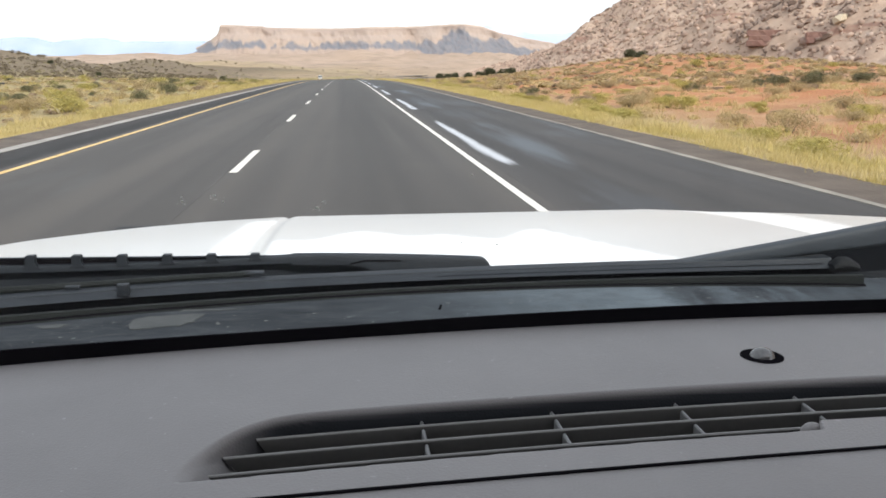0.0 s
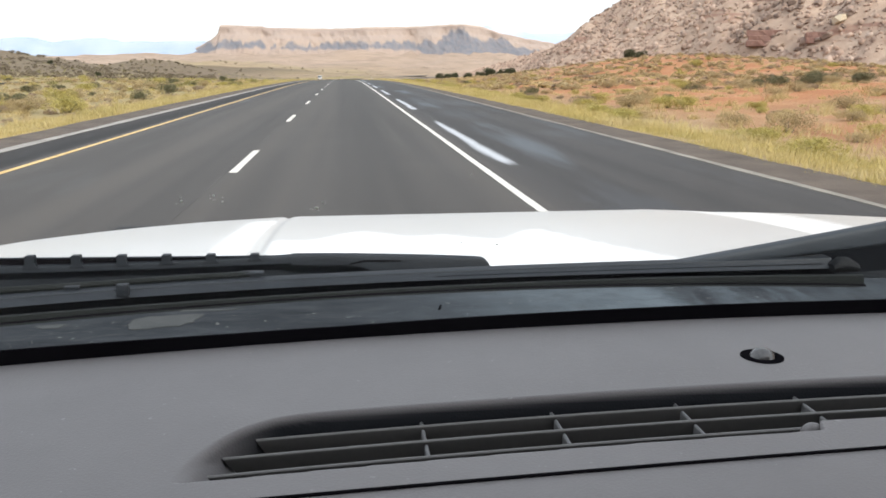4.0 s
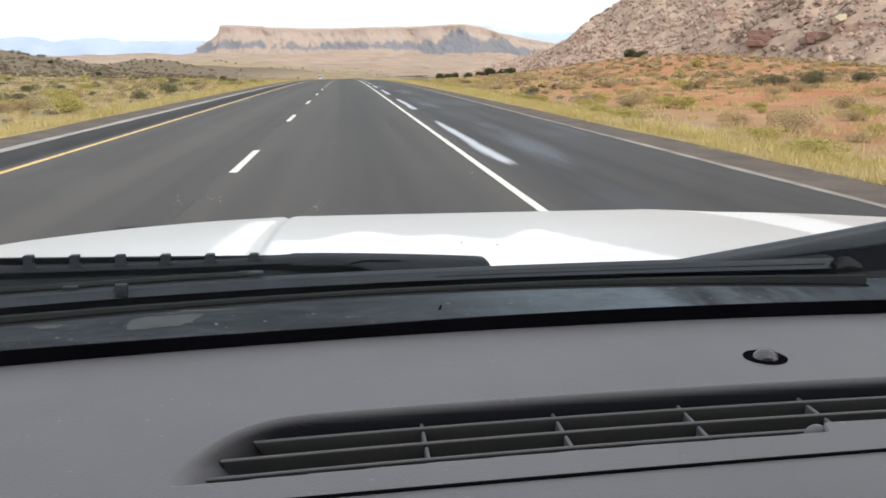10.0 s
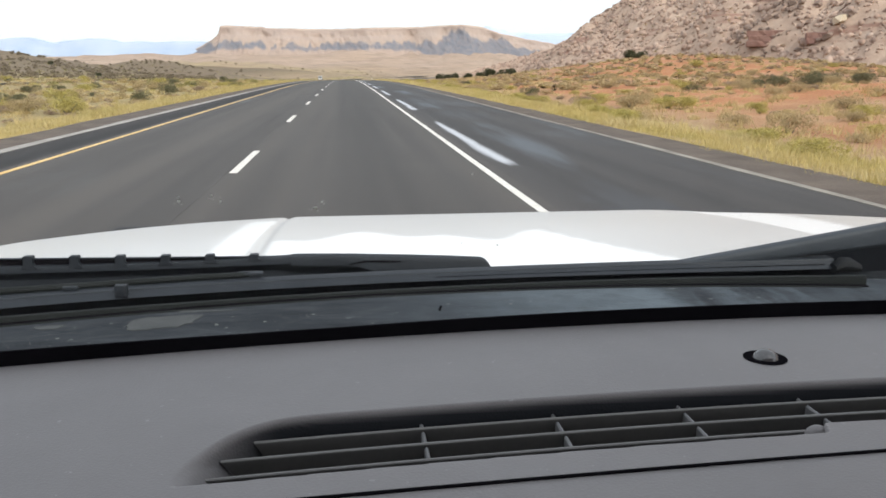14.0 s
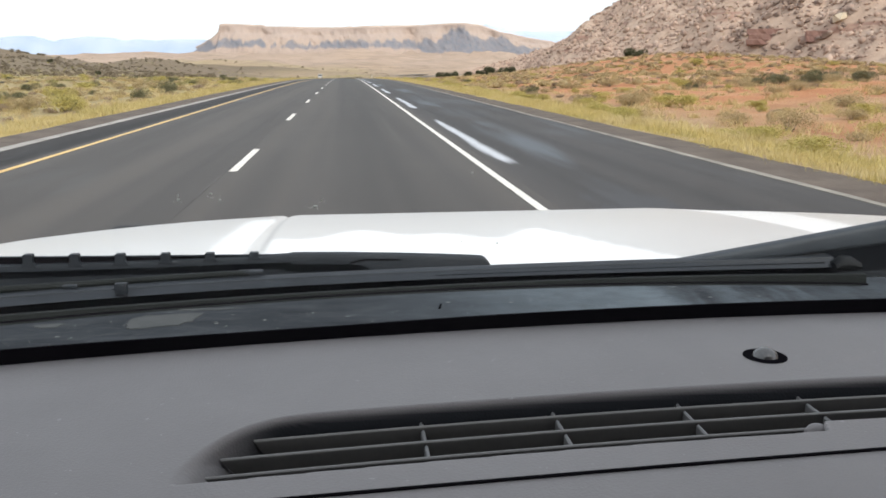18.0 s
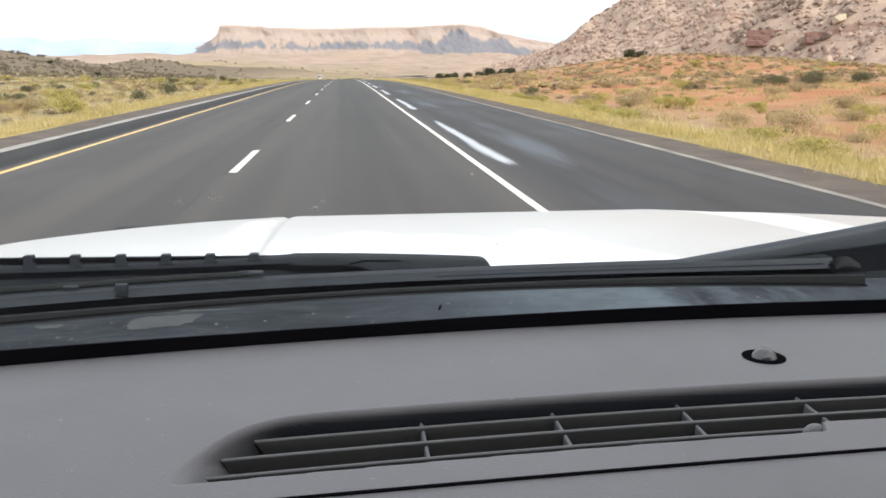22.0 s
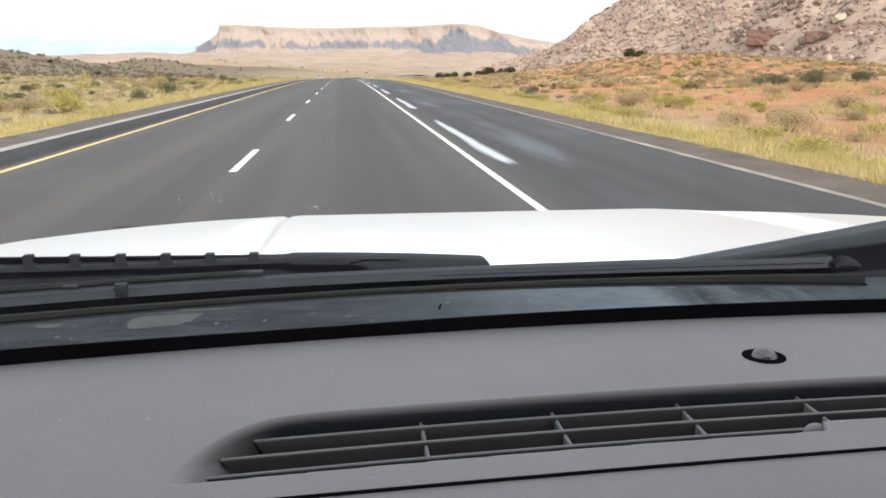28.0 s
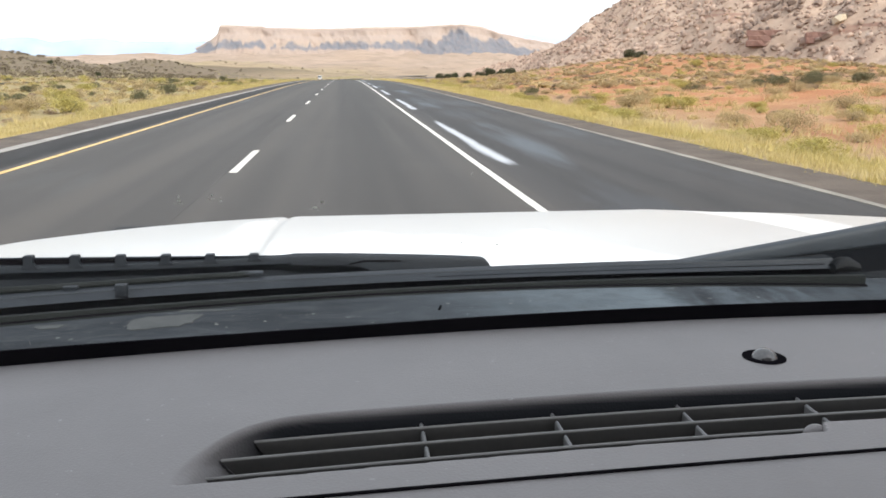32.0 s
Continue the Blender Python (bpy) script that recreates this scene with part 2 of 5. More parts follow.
def rubble_material():
    m, nt, b = mat("brown_boulder", 0.95, 0, 0.2)
    g = nt.nodes.new("ShaderNodeNewGeometry")
    fine = noise_tex(nt, coords(nt), 2.2, 4, 0.7)
    col = ramp(nt, g.outputs["Random Per Island"], ((0.0, (0.27, 0.20, 0.163)), (0.35, (0.40, 0.29, 0.228)), (0.80, (0.50, 0.375, 0.30)), (1.0, (0.56, 0.44, 0.36))))
    col = mix(nt, calc(nt, "MULTIPLY", fine, 0.5), col, (0.24, 0.155, 0.12))
    nt.links.new(col, b.inputs["Base Color"])
    bump(nt, b, fine, 0.6, 0.05)
    return m


M_BOULDER = rubble_material()
M_DARKROCK = speckled("dark_brown_boulder", (0.17, 0.12, 0.095), (0.33, 0.24, 0.19), 0.5, 0.95, 3.0, 0.6, 0.05)
M_LEDGE = speckled("red_brown_mudstone", (0.19, 0.10, 0.08), (0.29, 0.175, 0.14), 0.4, 0.95, 2.0, 0.6, 0.08)
M_PALE = speckled("pale_sandstone", (0.52, 0.42, 0.30), (0.62, 0.53, 0.40), 1.0, 0.95, 4.0, 0.4, 0.04)

def paint_material():
    """White paint, mottled greyer, with the sky's glare along the ridge and at the rear put into the colour."""
    m, nt, b = mat("white_car_paint", 0.35, 0, 0.35)
    v = coords(nt)
    wide, fine = noise_tex(nt, v, 4.0, 4), noise_tex(nt, coords(nt, scale=(14, 60, 14)), 1.0, 4, 0.65)
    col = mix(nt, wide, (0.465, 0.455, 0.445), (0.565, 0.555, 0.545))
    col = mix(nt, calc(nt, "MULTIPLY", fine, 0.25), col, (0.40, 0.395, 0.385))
    col = mix(nt, attr(nt, "glare"), col, (0.80, 0.80, 0.80))
    nt.links.new(col, b.inputs["Base Color"])
    b.inputs["Coat Weight"].default_value, b.inputs["Coat Roughness"].default_value = 0.12, 0.12
    return m


M_WHITE = paint_material()


def dash_material():
    m, nt, b = mat("grained_grey_vinyl", 0.5, 0, 0.45)
    v = coords(nt)
    vo = nt.nodes.new("ShaderNodeTexVoronoi")
    vo.inputs["Scale"].default_value = 620
    nt.links.new(v, vo.inputs["Vector"])
    dust = noise_tex(nt, v, 7, 6, 0.7)
    specks = ramp(nt, noise_tex(nt, v, 210, 1), ((0.765, (0, 0, 0)), (0.78, (1, 1, 1))))
    col = ramp(nt, dust, ((0.3, (0.154, 0.144, 0.1455)), (0.7, (0.180, 0.169, 0.170))))
    col = mix(nt, calc(nt, "MULTIPLY", specks, 0.3), col, (0.36, 0.36, 0.36))
    # the shade inside the vent recess is put into colour and gloss by mask
    recess_shade = attr(nt, "recess_shade")
    col = mix(nt, recess_shade, col, (0.0215, 0.0225, 0.0255))
    nt.links.new(calc(nt, "MULTIPLY", calc(nt, "SUBTRACT", 1.0, recess_shade), 0.45), b.inputs["Specular IOR Level"])
    nt.links.new(col, b.inputs["Base Color"])
    bump(nt, b, vo.outputs[0], 0.25, 0.0006)
    return m


M_DASH = dash_material()
M_DIVIDER = speckled("grey_plastic", (0.12, 0.12, 0.123), (0.16, 0.16, 0.16), 30, 0.5)
M_FLECK = speckled("dried_mud_flecks", (0.07, 0.073, 0.073), (0.17, 0.17, 0.165), 300, 0.9)
M_OLIVE = speckled("olive_brush_leaves", (0.221, 0.202, 0.0845), (0.39, 0.338, 0.143), 0.8, 0.9)
M_SCRUB = speckled("dark_scrub_leaves", (0.18, 0.148, 0.104), (0.27, 0.218, 0.155), 0.6, 0.9)
M_GREASE = speckled("dark_green_brush_leaves", (0.0978, 0.0978, 0.0517), (0.184, 0.167, 0.092), 1.5, 0.9)


def slat_material():
    """Dark plastic, with the light on its top edges put into the colour."""
    m, nt, b = mat("dark_grey_plastic", 0.5, 0, 0.4)
    v = coords(nt)
    sx = nt.nodes.new("ShaderNodeSeparateXYZ")
    nt.links.new(v, sx.inputs[0])
    grain = noise_tex(nt, v, 300, 2)
    # light caught by the slats' top edges, painted in by height
    edge_light = ramp(nt, calc(nt, "MULTIPLY", calc(nt, "SUBTRACT", sx.outputs[2], 1.3200), 400.0, True), ((0.55, (0, 0, 0)), (0.85, (1, 1, 1))))
    col = mix(nt, edge_light, mix(nt, grain, (0.043, 0.041, 0.039), (0.060, 0.057, 0.054)), mix(nt, grain, (0.105, 0.10, 0.096), (0.14, 0.135, 0.13)))
    nt.links.new(col, b.inputs["Base Color"])
    bump(nt, b, grain, 0.1, 0.0004)
    return m


for leaf in (M_OLIVE, M_SCRUB, M_GREASE):
    leafy(leaf)
M_SLAT = slat_material()
M_BLACK = speckled("black_rubber", (0.012, 0.012, 0.013), (0.02, 0.02, 0.021), 20, 0.7)
M_FRIT = speckled("black_ceramic_band", (0.005, 0.0047, 0.006), (0.008, 0.0075, 0.009), 20, 0.95, spec=0.0)
M_WIPER = speckled("weathered_black_plastic", (0.0145, 0.0178, 0.0228), (0.0235, 0.0285, 0.0355), 14, 0.6, 120, 0.2, 0.001, spec=0.25)
M_ARM = speckled("dull_black_plastic", (0.0075, 0.0086, 0.010), (0.0125, 0.014, 0.016), 14, 0.7, spec=0.15)
M_ARMGREY = speckled("weathered_grey_arm", (0.034, 0.0405, 0.0485), (0.047, 0.0555, 0.0655), 14, 0.6, 120, 0.2, 0.001, spec=0.25)
M_RUBBER = speckled("grey_rubber", (0.010, 0.0118, 0.0120), (0.0175, 0.0200, 0.0200), 9, 0.8, 90, 0.2, 0.001, spec=0.15)
M_LINING = speckled("grey_headliner", (0.13, 0.125, 0.12), (0.17, 0.165, 0.16), 12, 0.95, 200, 0.1)


def cowl_material():
    m, nt, b = mat("dusty_cowl_plastic", 0.85, 0, 0.06)
    v = coords(nt)
    d = noise_tex(nt, coords(nt, scale=(5, 22, 8)), 1.6, 8, 0.68, 0.8)
    s = noise_tex(nt, v, 60, 4, 0.75)
    col = ramp(nt, d, ((0.34, (0.0165, 0.0185, 0.022)), (0.55, (0.029, 0.0325, 0.0375)), (0.75, (0.050, 0.0545, 0.061))))
    mp = nt.nodes.new("ShaderNodeMapping")
    mp.inputs["Rotation"].default_value, mp.inputs["Scale"].default_value = (0, 0, radians(-32)), (30, 6, 8)
    nt.links.new(v, mp.inputs["Vector"])
    wiped = ramp(nt, noise_tex(nt, mp.outputs[0], 1.0, 5, 0.6, 0.3), ((0.40, (0, 0, 0)), (0.60, (1, 1, 1))))
    sx = nt.nodes.new("ShaderNodeSeparateXYZ")
    nt.links.new(v, sx.inputs[0])
    along = calc(nt, "ADD", sx.outputs[0], calc(nt, "MULTIPLY", calc(nt, "SUBTRACT", noise_tex(nt, v, 9, 3), 0.5), 0.10))
    film = ramp(nt, along, ((0.0, (0.05, 0.05, 0.05)), (0.10, (0.22, 0.22, 0.22)), (0.22, (0.70, 0.70, 0.70)), (0.33, (0.85, 0.85, 0.85)), (0.37, (0.45, 0.45, 0.45)), (0.47, (0.6, 0.6, 0.6)), (0.54, (0.28, 0.28, 0.28))))
    zone = ramp(nt, along, ((0.33, (0, 0, 0)), (0.37, (1, 1, 1))))
    blotch = ramp(nt, noise_tex(nt, v, 26, 4, 0.6), ((0.3, (0.65, 0.65, 0.65)), (0.6, (1, 1, 1))))
    keep = calc(nt, "SUBTRACT", 1.0, calc(nt, "MULTIPLY", zone, calc(nt, "SUBTRACT", 1.0, wiped)))
    col = mix(nt, calc(nt, "MULTIPLY", calc(nt, "MULTIPLY", keep, film), blotch), col, (0.118, 0.141, 0.162))
    scuff = ramp(nt, noise_tex(nt, coords(nt, scale=(30, 55, 30)), 1.0, 5, 0.7, 0.4), ((0.52, (0, 0, 0)), (0.68, (0.55, 0.55, 0.55))))
    col = mix(nt, scuff, col, (0.058, 0.063, 0.067))
    col = mix(nt, ramp(nt, s, ((0.66, (0, 0, 0)), (0.74, (0.5, 0.5, 0.5)))), col, (0.27, 0.285, 0.29))
    nt.links.new(col, b.inputs["Base Color"])
    bump(nt, b, s, 0.2, 0.001)
    return m


M_COWL = cowl_material()


def glass_material():
    m = bpy.data.materials.new("windshield_glass")
    m.use_nodes = True
    nt = m.node_tree
    nt.nodes.clear()
    out = nt.nodes.new("ShaderNodeOutputMaterial")
    tr, gl, mx = (nt.nodes.new("ShaderNode" + k) for k in ("BsdfTransparent", "BsdfGlossy", "MixShader"))
    tr.inputs[0].default_value = (0.97, 0.985, 0.98, 1)
    gl.inputs["Roughness"].default_value = 0.02
    mx.inputs[0].default_value = 0.018
    nt.links.new(tr.outputs[0], mx.inputs[1])
    nt.links.new(gl.outputs[0], mx.inputs[2])
    nt.links.new(mx.outputs[0], out.inputs[0])
    return m


M_GLASS = glass_material()
M_DOME = speckled("smoky_clear_plastic", (0.016, 0.016, 0.018), (0.085, 0.08, 0.08), 95, 0.10, spec=1.0)
M_SPECK = speckled("dried_bug_splash", (0.45, 0.46, 0.42), (0.6, 0.6, 0.56), 300, 0.9)
M_STEEL = speckled("galvanised_steel", (0.34, 0.35, 0.35), (0.45, 0.46, 0.46), 8, 0.5, metal=0.6)
M_SIGN = speckled("green_sign_sheet", (0.02, 0.22, 0.13), (0.03, 0.27, 0.16), 2, 0.45)
M_DARKP = speckled("dark_truck_paint", (0.03, 0.035, 0.05), (0.06, 0.065, 0.08), 2, 0.4)
M_TYRE = speckled("tyre_rubber", (0.02, 0.02, 0.02), (0.035, 0.035, 0.035), 6, 0.85)


# ---- mesh helpers ----
def box(bm, x0, x1, y0, y1, z0, z1, bevel=0.0, seg=2):
    r = bmesh.ops.create_cube(bm, size=1.0, matrix=Matrix.LocRotScale(((x0 + x1) / 2, (y0 + y1) / 2, (z0 + z1) / 2), None, (x1 - x0, y1 - y0, z1 - z0)))
    if bevel:
        ed = list({k for v in r["verts"] for k in v.link_edges})
        bmesh.ops.bevel(bm, geom=ed, offset=bevel, segments=seg, affect="EDGES", profile=0.5)
    return bm


def sweep(bm, path, section):
    """A bar along path (points), with a closed section of (across, up) pairs, capped."""
    rings = []
    for i, p in enumerate(path):
        q0, q1 = Vector(path[max(i - 1, 0)]), Vector(path[min(i + 1, len(path) - 1)])
        t = (q1 - q0).normalized()
        side = t.cross(Vector((0, 0, 1))).normalized()
        up = side.cross(t)
        sec = section(i / (len(path) - 1)) if callable(section) else section
        rings.append([bm.verts.new(Vector(p) + side * u + up * w) for u, w in sec])
    n = len(rings[0])
    for r0, r1 in zip(rings, rings[1:]):
        for k in range(n):
            bm.faces.new((r0[k], r0[(k + 1) % n], r1[(k + 1) % n], r1[k]))
    bm.faces.new(rings[0][::-1])
    bm.faces.new(rings[-1])
    bmesh.ops.recalc_face_normals(bm, faces=bm.faces[:])
    return bm


def rounded(w, h, r=0.3, n=3):
    """A rounded rectangle section w wide and h high; r is the share of the smaller half that is round."""
    k = min(w, h) / 2 * r * 2
    k = min(k, min(w, h) / 2)
    pts = []
    for cx, cy, a0 in ((w / 2 - k, h / 2 - k, 0), (-w / 2 + k, h / 2 - k, 90), (-w / 2 + k, -h / 2 + k, 180), (w / 2 - k, -h / 2 + k, 270)):
        for j in range(n + 1):
            q = radians(a0 + 90 * j / n)
            pts.append((cx + k * math.cos(q), cy + k * math.sin(q)))
    return pts


def finish(name, bm, material, parent=None, label="", smooth=True):
    me = bpy.data.meshes.new(name)
    bm.to_mesh(me)
    bm.free()
    me.materials.append(material)
    if smooth:
        me.shade_smooth()
        try:
            me.set_sharp_from_angle(angle=radians(35))
        except Exception:
            pass
    ob = new(name, me)
    if parent:
        ob.parent = parent
    if label:
        ob["label"] = label
    return ob


def part(name, bm, material, parent, label="", smooth=True):
    return finish(name, bm, material, parent, label, smooth)


def raw(name, verts, faces, material, parent=None, label="", smooth=False):
    me = bpy.data.meshes.new(name)
    me.from_pydata(verts, [], faces)
    me.materials.append(material)
    if smooth:
        me.shade_smooth()
    ob = new(name, me)
    if parent:
        ob.parent = parent
    if label:
        ob["label"] = label
    return ob


def grid_faces(nu, nv):
    i = np.arange(nu * nv).reshape(nu, nv)
    return np.stack([i[:-1, :-1], i[1:, :-1], i[1:, 1:], i[:-1, 1:]], -1).reshape(-1, 4).tolist()


def smooth01(v):
    v = np.clip(v, 0, 1)
    return v * v * (3 - 2 * v)


# ---- the land: x across, y along the road, in road coordinates d (to the side) and s (along) ----
def bend(s):
    """How far the road has swung to the side at s: straight, then a wide bend of 1650 m radius."""
    s = np.asarray(s, float)
    k = np.clip(s - 240, 0, 520)
    return k * k / 3300 + np.clip(s - 760, 0, None) * 520 / 1650


def grade(s):
    """The road's height at s: level, then falling gently, then rising with the plain."""
    s = np.asarray(s, float)
    a = np.clip(s - 50, 0, 150)
    z = -0.0145 * (a * a / 300 + np.clip(s - 200, 0, 350))
    return z + 0.0152 * np.clip(s - 700, 0, 4200) * smooth01((s - 700) / 900)


def fbm(x, y, scale, octaves=4, seed=0.0):
    return np.array([noise.fractal((float(p) / scale + seed, float(q) / scale - seed, seed), 1.0, 2.0, octaves) for p, q in zip(x.ravel(), y.ravel())]).reshape(x.shape)


D = np.unique(np.concatenate([-np.geomspace(14, 4700, 75), np.linspace(-14, -7.2, 12), [-6.9, 0.0, 6.2], np.linspace(6.6, 14, 12), np.geomspace(14, 100, 50), np.linspace(102, 330, 110), np.geomspace(335, 4700, 40)]))
S = np.unique(np.concatenate([-np.geomspace(30, 4700, 60), np.linspace(-30, 60, 46), np.linspace(62, 700, 256), np.linspace(705, 1000, 60), np.geomspace(1010, 4750, 80)]))
dd, ss = np.meshgrid(D, S, indexing="ij")
xx, yy = dd + bend(ss), ss
n_big, n_mid = fbm(xx, yy, 220.0, 4, 3.1), fbm(xx, yy, 28.0, 4, 7.7)
off = np.clip(np.abs(dd) - 7, 0, None)
away = smooth01(off / 60)
zz = grade(ss) - 0.05 - 0.09 * (np.abs(dd + 0.3) < 6.9) - 0.35 * smooth01((off) / 5) * (1 - smooth01((off - 8) / 20)) + n_mid * 0.55 * smooth01(off / 25)
zz += n_big * 4.5 * away * smooth01((np.hypot(xx, yy) - 150) / 500) + n_big * 22 * smooth01((np.hypot(xx, yy) - 900) / 1500)
# low brushy rise beside the road and the rocky hill behind it
zz += 4.6 * np.exp(-(((xx - 62) / 25) ** 2 + ((yy - 155) / 58) ** 2)) + 0.5 * np.exp(-(((xx - 46) / 24) ** 2 + ((yy - 62) / 36) ** 2))
n_hill = fbm(xx, yy, 62.0, 5, 1.3)
along = smooth01((yy + 130) / 150) * (1 - smooth01((yy - 560) / 560))
foot = 128 + 22 * np.sin(yy / 95.0) + 14 * n_big
rise = np.clip((xx - foot) / 165, 0, 1)
n_rock = fbm(xx, yy, 17.0, 4, 9.4)
hill = along * 119 * (rise ** 0.92) * (1 - 0.12 * rise) * (1 + 0.16 * n_hill) * (1 - smooth01((xx - 900) / 900))
n_crag = fbm(xx, yy, 6.5, 3, 4.2)
zz += hill + smooth01(hill / 6.0) * (n_rock * 3.6 + n_crag * 1.2) * (np.hypot(xx, yy) < 1100)
# red slopes that the road has already passed
red_hill = smooth01((-yy - 60) / 90) * (1 - smooth01((-yy - 700) / 150))
up = np.clip((xx - 15 - 6 * n_big) / 60, 0, 1)
zz += red_hill * 27 * (up ** 0.9) * (1 + 0.25 * n_hill) * (1 - smooth01((xx - 500) / 500)) * (0.55 + 0.45 * smooth01((-yy - 300) / 200))
left_ridge = smooth01((-yy - 320) / 150) * (1 - smooth01((-yy - 900) / 200)) * np.clip((-xx - 90) / 110, 0, 1) * 34 * (1 + 0.3 * n_hill)
zz += left_ridge
# hummocky plain
reach = np.hypot(xx, yy)
n_hum = fbm(xx, yy, 130.0, 4, 6.6)
zz += smooth01((reach - 750) / 500) * (1 - smooth01((reach - 3300) / 500)) * np.abs(n_hum) * 13 * smooth01((np.abs(dd) - 20) / 60)
# low scrub-covered rise across the median
low = 19.0 * np.exp(-(((xx + 200) / 72) ** 2 + ((yy - 430) / 120) ** 2)) + 12 * np.exp(-(((xx + 150) / 70) ** 2 + ((yy - 660) / 80) ** 2)) + 13 * np.exp(-(((xx + 150) / 130) ** 2 + ((yy - 980) / 120) ** 2))
zz += low * (1 + 0.35 * n_hill)
zz += 16 * np.exp(-(((xx - 60) / 330) ** 2 + ((yy - 1700) / 160) ** 2)) * (1 + 0.8 * n_mid)
rockw = np.maximum(smooth01(hill / 5.0), 0.25 * smooth01(low / 6.0))
redw = np.clip(smooth01((dd - 9) / 8) * (1.0 - 0.75 * smooth01((yy - 210) / 160)) * (1 - rockw) * (1 - smooth01((xx - 130) / 60) * (yy > 0)) + red_hill * smooth01((dd - 10) / 5), 0, 1)
greenw = np.clip(smooth01((-dd - 7) / 3) * (1 - 0.35 * smooth01((-dd - 150) / 90)) + 0.35 * (dd > 6) * (1 - smooth01((dd - 12) / 25)), 0, 1) * (1 - smooth01((np.hypot(xx, yy) - 500) / 700))
greenw = np.maximum(greenw, 0.9 * smooth01(low / 3.0))
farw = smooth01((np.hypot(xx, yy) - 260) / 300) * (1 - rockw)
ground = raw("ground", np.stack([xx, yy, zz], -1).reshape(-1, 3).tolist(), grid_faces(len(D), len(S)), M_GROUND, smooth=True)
tagged(ground, "red and tan desert ground with dry scrub and a rocky hillside", "ground", kind="structure")
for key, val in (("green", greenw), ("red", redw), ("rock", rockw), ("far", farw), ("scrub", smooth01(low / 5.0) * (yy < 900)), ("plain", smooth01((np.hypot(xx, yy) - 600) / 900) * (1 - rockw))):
    at = ground.data.attributes.new(key, "FLOAT", "POINT")
    at.data.foreach_set("value", val.ravel().astype(np.float32))


def land(x, y):
    """The ground's height at x, y, from the sheet."""
    d = x - bend(y)
    i = np.clip(np.searchsorted(D, d) - 1, 0, len(D) - 2)
    j = np.clip(np.searchsorted(S, y) - 1, 0, len(S) - 2)
    u, v = (d - D[i]) / (D[i + 1] - D[i]), (y - S[j]) / (S[j + 1] - S[j])
    z = (zz[i, j] * (1 - u) + zz[i + 1, j] * u) * (1 - v) + (zz[i, j + 1] * (1 - u) + zz[i + 1, j + 1] * u) * v
    return z if np.ndim(z) else float(z)


# ---- the road ----
def strip(name, d0, d1, s0, s1, lift, thick, material, parent=None, step=6.0, wobble=0.0, label=""):
    """A slab that follows the road between two offsets."""
    n = max(2, int((s1 - s0) / step) + 1)
    s = np.linspace(s0, s1, n)
    z, b = grade(s) + lift, bend(s)
    w0, w1 = (np.array([noise.noise((q * 0.21, k, 5.0)) + 0.5 * noise.noise((q * 0.9, k, 8.0)) for q in s]) * wobble for k in (0.0, 4.0))
    v = np.concatenate([np.stack([b + d0 + w0, s, z - thick], -1), np.stack([b + d0 + w0, s, z], -1), np.stack([b + d1 + w1, s, z], -1), np.stack([b + d1 + w1, s, z - thick], -1)])
    f = [(k * n + i, k * n + i + 1, (k + 1) % 4 * n + i + 1, (k + 1) % 4 * n + i) for k in range(4) for i in range(n - 1)]
    f += [(0, n, 2 * n, 3 * n), (n - 1, 4 * n - 1, 3 * n - 1, 2 * n - 1)]
    return raw(name, v.tolist(), f, material, parent, label)


road = strip("road", -5.35, 2.32, -900, 900, 0.0, 0.3, M_ROAD)
tagged(road, "dark worn asphalt carriageway with two lanes", "road", kind="structure")
strip("shoulder", -6.40, -5.35, -900, 900, -0.002, 0.3, M_INNER, road, label="dark asphalt inner shoulder")
strip("pavement_edge", -6.62, -6.36, -900, 900, 0.006, 0.2, M_EDGE, road, 1.5, 0.05, "pale chip-seal edge of the pavement")
strip("pavement_edge", 5.93, 6.08, -900, 900, 0.006, 0.2, M_EDGE_R, road, 1.5, 0.06, "pale chip-seal edge of the pavement")
strip("gravel_verge", -7.75, -6.55, -900, 900, -0.02, 0.3, M_GRAVEL, road, 1.5, 0.12, "dark gravel verge")
strip("gravel_verge", 6.0, 7.25, -900, 900, -0.03, 0.3, M_GRAVEL, road, 1.5, 0.15, "dark gravel verge")
strip("edge_line", 2.06, 2.17, -900, 900, 0.005, 0.02, M_PAINT_W, road, 4.0, 0.004, "solid white painted line")
strip("edge_line", -5.18, -5.07, -900, 900, 0.005, 0.02, M_PAINT_Y, road, 4.0, 0.004, "solid yellow painted line")
for k in range(-50, 50):
    s0 = 12.42 + 12.19 * k
    strip("lane_dash", -1.755, -1.635, s0, s0 + 3.4, 0.005, 0.02, M_PAINT_W, road, 1.2, 0.004)


